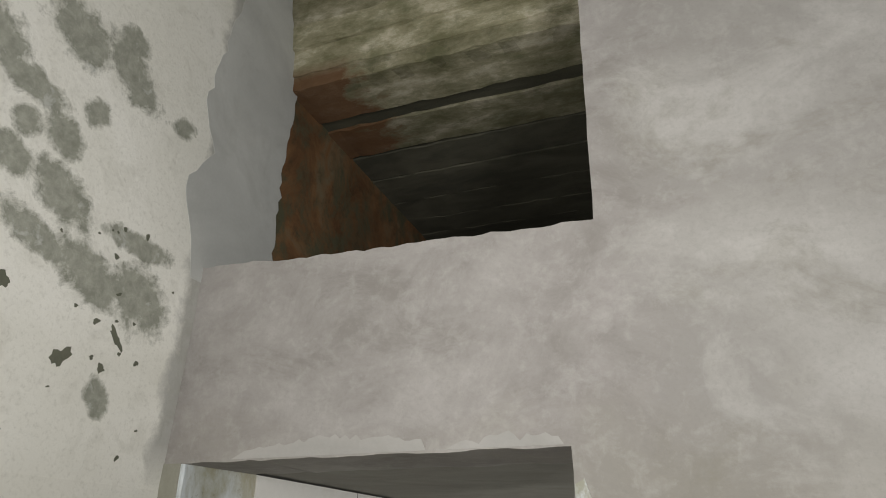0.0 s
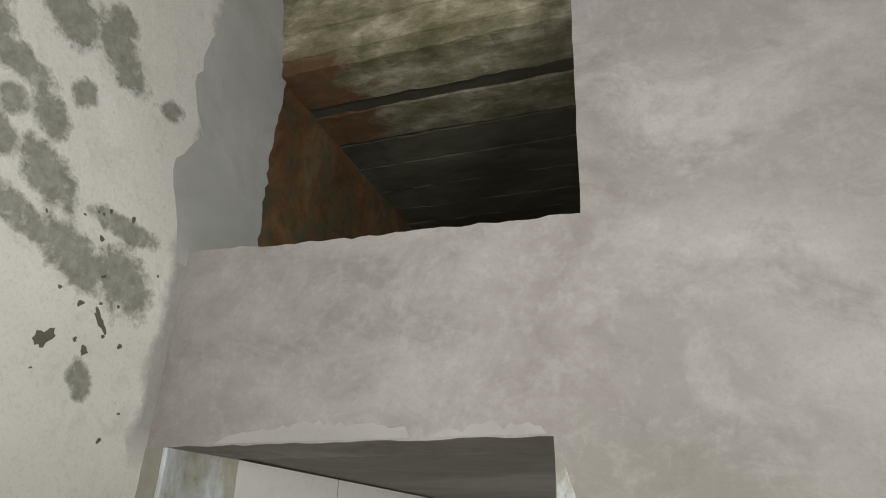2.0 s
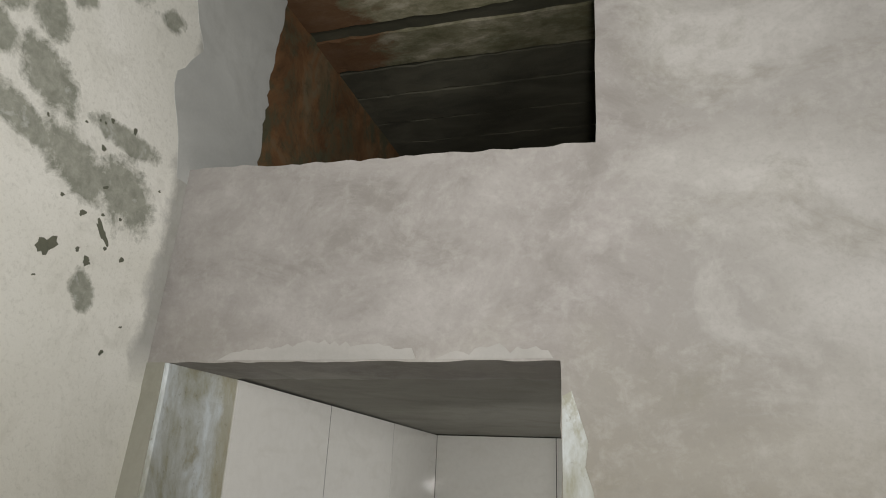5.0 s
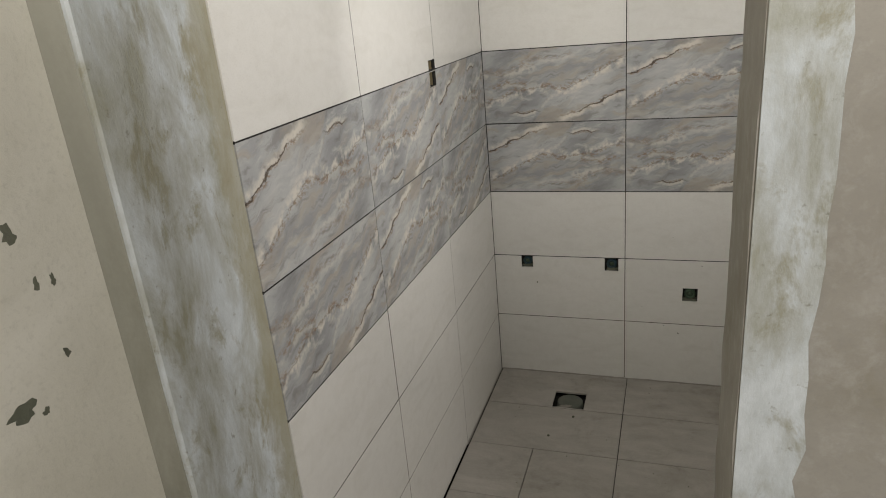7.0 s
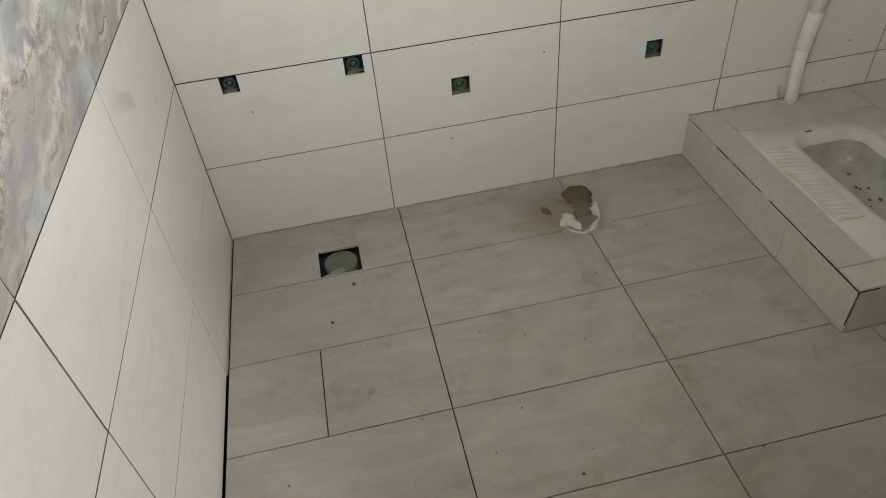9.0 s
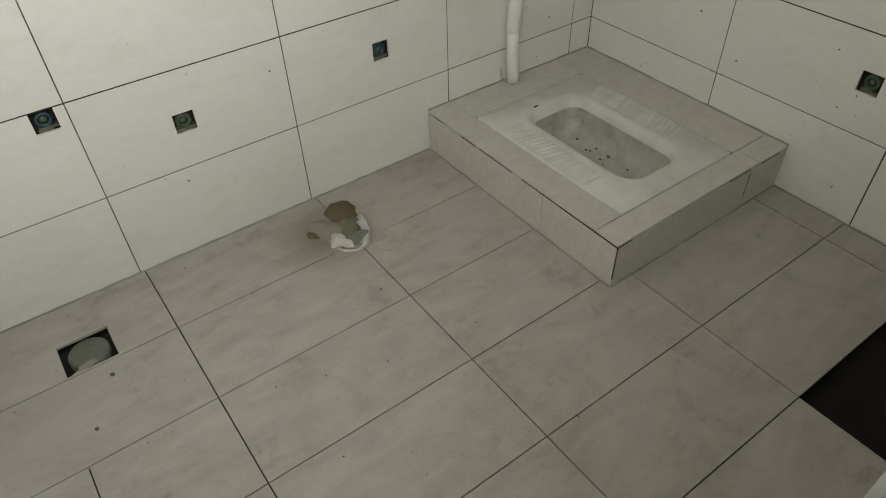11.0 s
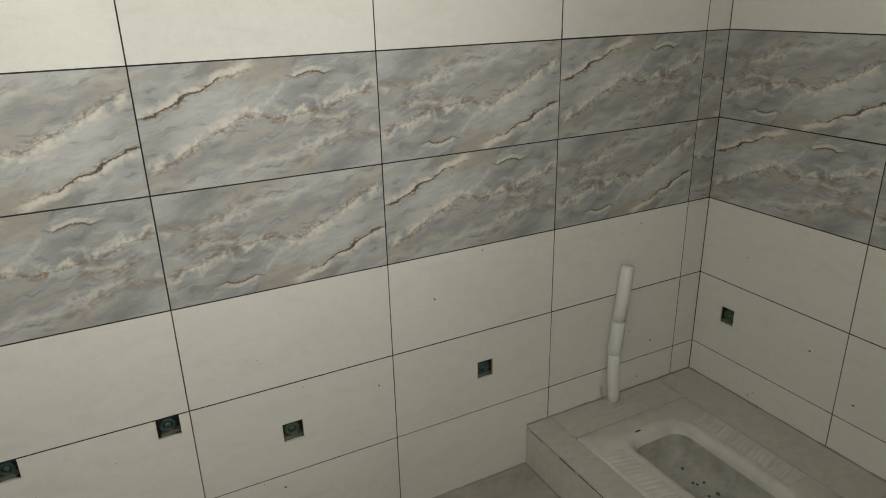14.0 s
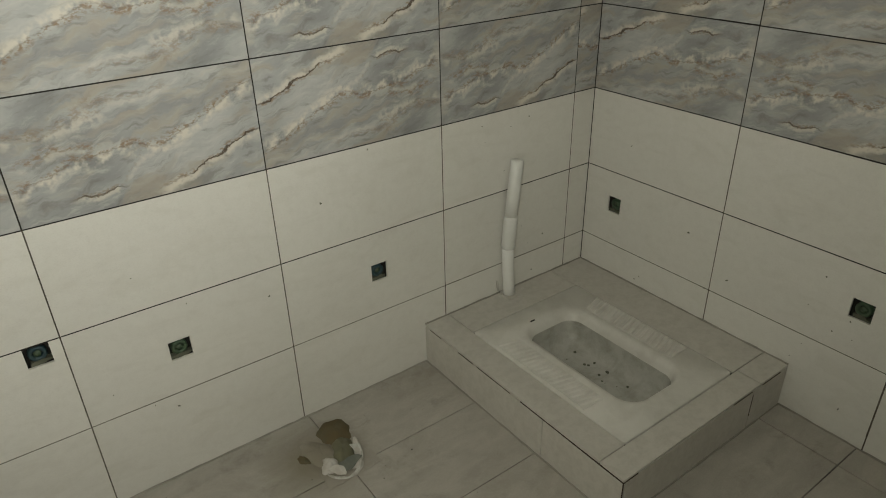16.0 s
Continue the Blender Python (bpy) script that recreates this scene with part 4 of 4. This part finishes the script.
def rounded(cx, cy, hx, hy, r, n=6):
    pts = []
    for qx, qy, a0 in ((1, 1, 0), (-1, 1, 90), (-1, -1, 180), (1, -1, 270)):
        for k in range(n + 1):
            a = radians(a0 + 90 * k / n)
            pts.append((cx + qx * (hx - r) + r * math.cos(a), cy + qy * (hy - r) + r * math.sin(a)))
    return pts


def lofted(rings, cap):
    bm = bmesh.new()
    loops = [[bm.verts.new((x, y, z)) for x, y in pts] for pts, z in rings]
    for a, b in zip(loops, loops[1:]):
        for k in range(len(a)):
            j = (k + 1) % len(a)
            bm.faces.new((a[k], a[j], b[j], b[k]))
    if cap:
        bm.faces.new(loops[-1])
    return bm


MX, MY, HX, HY = (AX + BX) / 2, (AY + BY) / 2, (BX - AX) / 2, (BY - AY) / 2
BCY = -0.505
rim = lofted([(rounded(MX, MY, HX, HY, 0.012), PZ - 0.03), (rounded(MX, MY, HX, HY, 0.012), PZ - 0.002), (rounded(MX, MY, HX - 0.003, HY - 0.003, 0.012), PZ + 0.001),
              (rounded(MX, BCY + 0.01, 0.158, 0.285, 0.09), PZ + 0.001), (rounded(MX, BCY + 0.01, 0.150, 0.278, 0.085), PZ + 0.005),
              (rounded(MX, BCY + 0.005, 0.135, 0.262, 0.075), PZ + 0.004), (rounded(MX, BCY, 0.122, 0.248, 0.06), PZ - 0.012), (rounded(MX, BCY - 0.002, 0.116, 0.240, 0.055), PZ - 0.03)], False)
smooth(sub("rim", rim, M_CERAMIC, pan))
bowl = lofted([(rounded(MX, BCY - 0.002, 0.116, 0.240, 0.055), PZ - 0.03), (rounded(MX, BCY - 0.002, 0.112, 0.236, 0.055), PZ - 0.06), (rounded(MX, BCY, 0.105, 0.228, 0.06), PZ - 0.095),
               (rounded(MX, BCY + 0.005, 0.085, 0.205, 0.06), PZ - 0.118), (rounded(MX, BCY + 0.02, 0.05, 0.16, 0.045), PZ - 0.126)], True)
smooth(sub("bowl", bowl, M_BOWL, pan, "grimy grey glazed bowl"))
for sx in (-1, 1):
    tread = bmesh.new()
    x0, x1 = sorted((MX + sx * 0.165, MX + sx * 0.252))
    box(x0, x1, -0.675, -0.275, PZ - 0.002, PZ + 0.0035, tread)
    for k in range(19):
        y = -0.668 + k * 0.0212
        sl = 0.010 * sx
        v = [tread.verts.new(p) for p in ((x0 + 0.004, y - sl, PZ + 0.0036), (x1 - 0.004, y + sl, PZ + 0.0036), (x1 - 0.004, y + sl + 0.012, PZ + 0.0036), (x0 + 0.004, y - sl + 0.012, PZ + 0.0036),
                                          (x0 + 0.006, y - sl + 0.004, PZ + 0.0075), (x1 - 0.006, y + sl + 0.004, PZ + 0.0075), (x1 - 0.006, y + sl + 0.008, PZ + 0.0075), (x0 + 0.006, y - sl + 0.008, PZ + 0.0075))]
        for f in ((4, 5, 6, 7), (0, 1, 5, 4), (1, 2, 6, 5), (2, 3, 7, 6), (3, 0, 4, 7)):
            tread.faces.new([v[j] for j in f])
    sub("foot_tread", tread, M_CERAMIC, pan, "ribbed ceramic foot rest")
debris = bmesh.new()
r2 = random.Random(3)
for k in range(42):
    s = r2.uniform(0.002, 0.0075)
    cx, cy = MX - 0.082 + 0.15 * r2.random() ** 2.2, BCY - 0.19 + 0.38 * r2.random()
    m4 = Matrix.Translation((cx, cy, PZ - 0.116)) @ Matrix.Diagonal((s, s * r2.uniform(0.6, 1.3), s * 0.5, 1))
    bmesh.ops.create_icosphere(debris, subdivisions=1, radius=1, matrix=m4)
sub("maker_mark", box(MX - 0.062, MX - 0.040, BCY + 0.271, BCY + 0.277, PZ + 0.003, PZ + 0.0058), M_HOLE, pan, "small dark printed mark")
tagged(sub("debris", debris, M_CHIP, pan, "dark crumbs of mortar in the bowl"), kind="stuff")

# ---------------------------------------------------------------- water pipe on the back wall
pipe = holder("water_pipe", 2.07, -0.032, PZ, "white plastic pipe stub rising from the platform against tiles", "pipe")
low = [(2.072, -0.034, PZ - 0.01), (2.068, -0.033, 0.16), (2.062, -0.032, 0.24), (2.060, -0.031, 0.33)]
smooth(sub("lower_pipe", tube(low, 0.0225, 20), M_PVC, pipe))
smooth(sub("socket", tube([(2.060, -0.031, 0.325), (2.060, -0.031, 0.33), (2.066, -0.031, 0.40), (2.070, -0.031, 0.452), (2.070, -0.031, 0.457)], 0.026, 20, [0.0225, 0.0262, 0.0258, 0.0258, 0.0235]), M_PVC, pipe))
smooth(sub("upper_pipe", tube([(2.070, -0.031, 0.45), (2.078, -0.032, 0.53), (2.085, -0.034, 0.61), (2.089, -0.036, 0.668), (2.0895, -0.036, 0.672)], 0.0235, 20, [0.0235, 0.024, 0.0238, 0.0238, 0.018]), M_PVC, pipe))
collar = prism(blob(rng, 2.078, -0.035, 0.045, 0.034, 0, 22, 0.2), "z", PZ - 0.002, PZ + 0.005)
sub("cement_collar", collar, M_STEP, pipe, "cement smeared round the pipe foot")
for cx, cz, a, b in ((2.037, 0.15, 0.006, 0.022), (2.108, 0.14, 0.006, 0.016)):
    sub("cement_dab", prism(blob(rng, cx, cz, a, b, 5, 16, 0.25), "y", -0.005, 0.0005), M_STEP, pipe, "dab of cement on the tile")

# ---------------------------------------------------------------- pipe outlets in the walls


def outlet(axes, origin, hole, material, label):
    across, up, out = (Vector(a) for a in axes)
    cu, cv = (hole[0] + hole[1]) / 2, (hole[2] + hole[3]) / 2
    m = Matrix.Translation(Vector(origin) + across * cu + up * cv) @ Matrix((across, up, out)).transposed().to_4x4()
    thing = holder("pipe_outlet", 0, 0, 0, label, "pipe outlet", "pipe outlets in the tiled walls")
    thing.matrix_basis = m
    hw, hh = (hole[1] - hole[0]) / 2 + 0.002, (hole[3] - hole[2]) / 2 + 0.002
    # The back is coloured black to carry the shade of a deeper hole.
    part("recess", box(-hw, hw, -hh, hh, -0.0278, -0.0268), M_HOLE, thing, "recess back, black for the shade of its depth")
    r = min(hw, hh) * 0.70
    smooth(part("fitting", turned([(r * 0.55, -0.0268), (r * 0.55, -0.010), (r * 0.8, -0.009), (r, -0.012), (r, -0.0268)], 20), material, thing))
    smooth(part("plug", turned([(0.0, -0.012), (r * 0.38, -0.012), (r * 0.5, -0.0268)], 16), M_GREEN, thing))
    rr = random.Random(int(1000 * cu))
    lump = prism(blob(rr, 0, -hh * 0.75, hw * 0.8, hh * 0.22, 0, 14, 0.25), "z", -0.0268, -0.008)
    part("mortar_lump", lump, M_CHIP, thing)
    return thing


for k, hole in enumerate(HOLES_N):
    outlet(WALLS[0][2], WALLS[0][3], hole, (M_BLUE, M_BLUE, M_GREEN, M_BLUE)[k], "plugged plastic pipe fitting in a square cut tile")
for hole in HOLES_E:
    outlet(WALLS[2][2], WALLS[2][3], hole, M_GREEN, "plugged green plastic pipe fitting in a square cut tile")

box_w = holder("wall_box", 0, -0.64, 1.445, "empty electric box cut into the tiled wall", "electric box")
sub("recess", box(-0.0278, -0.0268, -0.690, -0.590, 1.390, 1.50), M_HOLE, box_w, "black recess")
sub("box_side", box(-0.0268, -0.001, -0.676, -0.670, 1.404, 1.486), M_GROUT, box_w, "pale side of the electric box")
sub("box_side", box(-0.0268, -0.004, -0.640, -0.634, 1.406, 1.484), M_SACK, box_w, "brown side of the electric box")

# ---------------------------------------------------------------- floor trap and drain
trap = holder("floor_trap", 0.362, -0.225, FLOOR, "square floor trap opening with a grey pipe cap inside", "floor drain")
HOLE_T = (0.293, 0.431, -0.287, -0.160)
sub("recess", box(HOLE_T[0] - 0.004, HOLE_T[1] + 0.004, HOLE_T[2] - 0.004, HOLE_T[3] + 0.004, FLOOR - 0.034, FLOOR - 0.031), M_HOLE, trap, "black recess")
smooth(sub("cap", turned([(0.0, -0.006), (0.050, -0.008), (0.056, -0.012), (0.057, -0.031)], 28, None, (0.364, -0.218, FLOOR)), M_CAP, trap))
sub("mortar_lump", prism(blob(rng, 0.345, -0.272, 0.035, 0.012, 8, 18, 0.25), "z", FLOOR - 0.031, FLOOR - 0.004), M_GROUT, trap)

drain = holder("waste_pipe", 1.2, -0.19, FLOOR, "broken white waste pipe stuffed with brown paper and plaster", "waste pipe")
CX, CY = 1.188, -0.268


def mound(du, dw, a, b, turn, h, seed, rag=0.16, base=0.0):
    """A lumpy low heap; du and dw lie across and along the line from the door."""
    r = random.Random(seed)
    ph = [r.uniform(0, 6.28) for _ in range(4)]
    cx, cy = CX + 0.918 * du + 0.395 * dw, CY - 0.395 * du + 0.918 * dw
    c, sn = math.cos(radians(turn)), math.sin(radians(turn))
    bm = bmesh.new()
    top = bm.verts.new((cx, cy, FLOOR + base + h))
    rings = []
    for k in range(1, 7):
        f = k / 6
        ring = []
        for q in range(26):
            t = 2 * math.pi * q / 26
            w = 1 + rag * (math.sin(2 * t + ph[0]) + 0.7 * math.sin(3 * t + ph[1]) + 0.6 * math.sin(7 * t + ph[2])) * f
            px, py = a * f * w * math.cos(t), b * f * w * math.sin(t)
            z = h * (1 - f ** 2.4) * (1 + 0.25 * math.sin(3 * t + ph[3]) * f) + (r.uniform(-0.08, 0.08) * h if k < 6 else -0.002)
            ring.append(bm.verts.new((cx + c * px - sn * py, cy + sn * px + c * py, FLOOR + base + z)))
        rings.append(ring)
    for q in range(26):
        bm.faces.new((top, rings[0][q], rings[0][(q + 1) % 26]))
        for lo, hi in zip(rings, rings[1:]):
            bm.faces.new((lo[q], hi[q], hi[(q + 1) % 26], lo[(q + 1) % 26]))
    bmesh.ops.recalc_face_normals(bm, faces=bm.faces[:])
    return bm


M_SHARD = plain("pale_plaster", (0.60, 0.575, 0.53), 0.8, (0.38, 0.35, 0.29), 0.75, 26, 0.2, 0.4)
M_OLDPVC = plain("dirty_white_pipe", (0.62, 0.615, 0.575), 0.45, (0.27, 0.24, 0.18), 0.75, 30)


M_OLIVE = plain("damp_olive_mud", (0.16, 0.155, 0.10), 0.7, (0.21, 0.20, 0.15), 0.5, 30, 0.2, 0.3)


def broken_rim(t, z):
    """The standing rim: high towards the back wall and the step, broken low towards the door."""
    if z < 0.004:
        return 0.0
    lift = max(0.0, math.cos(t + 0.15)) ** 1.3
    return 0.034 * lift + (0.002 + 0.005 * lift) * (math.sin(5 * t + 0.6) + 0.6 * math.sin(11 * t))


smooth(sub("pipe_ring", turned([(0.062, -0.02), (0.063, 0.006), (0.058, 0.007), (0.056, -0.02)], 64, None, (CX, CY, FLOOR), broken_rim), M_OLDPVC, drain, "broken white pipe rim"))
smooth(sub("dark_plug", turned([(0.0, 0.0012), (0.03, 0.001), (0.0575, 0.0)], 30, None, (CX, CY, FLOOR)), M_HOLE, drain, "dark bottom inside the pipe"))
patch = ragged((1.105, -0.335), (1.292, -0.328), 0.02, 0.003, rng) + ragged((1.292, -0.328), (1.288, -0.17), 0.02, 0.003, rng) + ragged((1.288, -0.17), (1.10, -0.16), 0.02, 0.004, rng) + ragged((1.10, -0.16), (1.105, -0.335), 0.02, 0.004, rng)
sub("cement_patch", prism(patch, "z", FLOOR - 0.003, FLOOR + 0.0012), M_FLOOR, drain, "thin square of cement round the waste pipe")
smooth(sub("cement_bed", mound(-0.068, 0.060, 0.045, 0.085, 24, 0.018, 3, 0.08), M_FLOOR, drain, "smooth brown-stained cement beside the pipe"))
# A blurred brown stain, built as a low mound.
smooth(sub("stain_mound", mound(-0.120, 0.045, 0.015, 0.028, 10, 0.008, 12, 0.2), M_SACK, drain, "brown stain beside the pipe"))
smooth(sub("paper_wad", mound(-0.016, 0.145, 0.060, 0.062, -26, 0.024, 5, 0.10), M_SACK, drain, "torn brown paper wad"))
smooth(sub("mud_plug", mound(0.002, 0.052, 0.042, 0.066, -20, 0.030, 6, 0.08), M_OLIVE, drain, "damp olive mud inside the pipe"))
smooth(sub("plaster_lump", mound(-0.042, -0.002, 0.028, 0.034, 50, 0.030, 8, 0.2), M_SHARD, drain, "pale lump of plaster"))
for du, dw, sz, a3, b3, turn3, tx, ty, grey in ((0.046, 0.030, 0.022, 0.017, 0.042, -14, 10, -58, 0), (0.018, -0.018, 0.020, 0.036, 0.019, 14, 38, -8, 1), (-0.018, -0.034, 0.014, 0.024, 0.016, -20, 34, 6, 0), (0.040, -0.020, 0.014, 0.018, 0.014, 30, 30, -24, 0)):
    piece = prism(blob(rng, 0, 0, a3, b3, turn3, 16, 0.16), "z", -0.002, 0.002)
    bmesh.ops.transform(piece, matrix=Matrix.Translation((CX + 0.918 * du + 0.395 * dw, CY - 0.395 * du + 0.918 * dw, FLOOR + sz)) @ pose(0, 0, 0, tx, ty, -23), verts=piece.verts)
    sub("plaster_shard", piece, M_CAP if grey else M_SHARD, drain, "grey broken shard" if grey else "pale broken plaster shard")

# ---------------------------------------------------------------- smears of grout in the angles


def fillet(name, a, b, p, q, parent):
    """An uneven three-sided smear from a to b; p and q point along the two faces."""
    bm = bmesh.new()
    a, b, p, q = (Vector(v) for v in (a, b, p, q))
    n = max(2, int((b - a).length / 0.03))
    rows = []
    for k in range(n + 1):
        c = a + (b - a) * (k / n)
        rows.append([bm.verts.new(c - 0.002 * (p + q)), bm.verts.new(c + p * rng.uniform(0.003, 0.0055)), bm.verts.new(c + (p + q) * 0.0025), bm.verts.new(c + q * rng.uniform(0.003, 0.006))])
    for s, t in zip(rows, rows[1:]):
        for k in range(4):
            bm.faces.new((s[k], s[(k + 1) % 4], t[(k + 1) % 4], t[k]))
    bmesh.ops.recalc_face_normals(bm, faces=bm.faces[:])
    return tagged(smooth(part(name, bm, M_GROUT, None)), "grey-brown grout smeared where wall meets floor", "grout", kind="structure")


fillet("trim_floor_north", (0.0, 0, FLOOR), (PX, 0, FLOOR), (0, -1, 0), Z, None)
fillet("trim_floor_west", (0, 0, FLOOR), (0, -0.62, FLOOR), X, Z, None)
fillet("trim_platform_side", (PX, -0.002, FLOOR), (PX, PY, FLOOR), (-1, 0, 0), Z, None)
fillet("trim_platform_front", (PX, PY, FLOOR), (EAST, PY, FLOOR), (0, -1, 0), Z, None)
fillet("trim_platform_north", (PX, 0, PZ), (EAST, 0, PZ), (0, -1, 0), Z, None)
fillet("trim_platform_east", (EAST, 0, PZ), (EAST, PY, PZ), (-1, 0, 0), Z, None)
fillet("trim_floor_east", (EAST, PY, FLOOR), (EAST, -1.32, FLOOR), (-1, 0, 0), Z, None)

# ---------------------------------------------------------------- floor tiles, with the one by the door wall still missing
FX, FY = [0.006, 0.597, 1.199, 1.785, 2.388, EAST], [SOUTH, -1.493, -1.193, -0.895, -0.595, -0.294, 0.0]
for j in range(6):
    for i in range(5):
        x0, x1, y0, y1 = FX[i], FX[i + 1], FY[j], FY[j + 1]
        if j == 0 and i >= 3:
            continue
        if j >= 3 and i >= 3:
            continue
        if j >= 3 and i == 2:
            x1 = PX + 0.004
        if j == 2 and i >= 3:
            y1 = PY + 0.002
        pieces = [(x0, x1)]
        if j == 3 and i == 0:
            pieces = [(x0, 0.268), (0.268, x1)]
        for a, b in pieces:
            lay_tile("floor_tile", floor, (X, Y, Z), (0, 0, FLOOR), a, b, y0, y1, M_FLOOR, (HOLE_T,), gap=0.0016, t=0.009)

# crumbs of dry mortar left on the floor
crumbs = bmesh.new()
r4 = random.Random(21)
for k in range(48):
    x, y = r4.uniform(0.05, 1.65), r4.uniform(-1.5, -0.05)
    s = r4.uniform(0.001, 0.003) if k > 2 else r4.uniform(0.005, 0.007)
    bmesh.ops.create_icosphere(crumbs, subdivisions=1, radius=1, matrix=Matrix.Translation((x, y, FLOOR + s * 0.3)) @ Matrix.Diagonal((s, s * r4.uniform(0.6, 1.6), s * 0.5, 1)))
tagged(part("mortar_crumbs", crumbs, M_CHIP), "crumbs of dry mortar scattered on the floor tiles", "debris", kind="stuff")
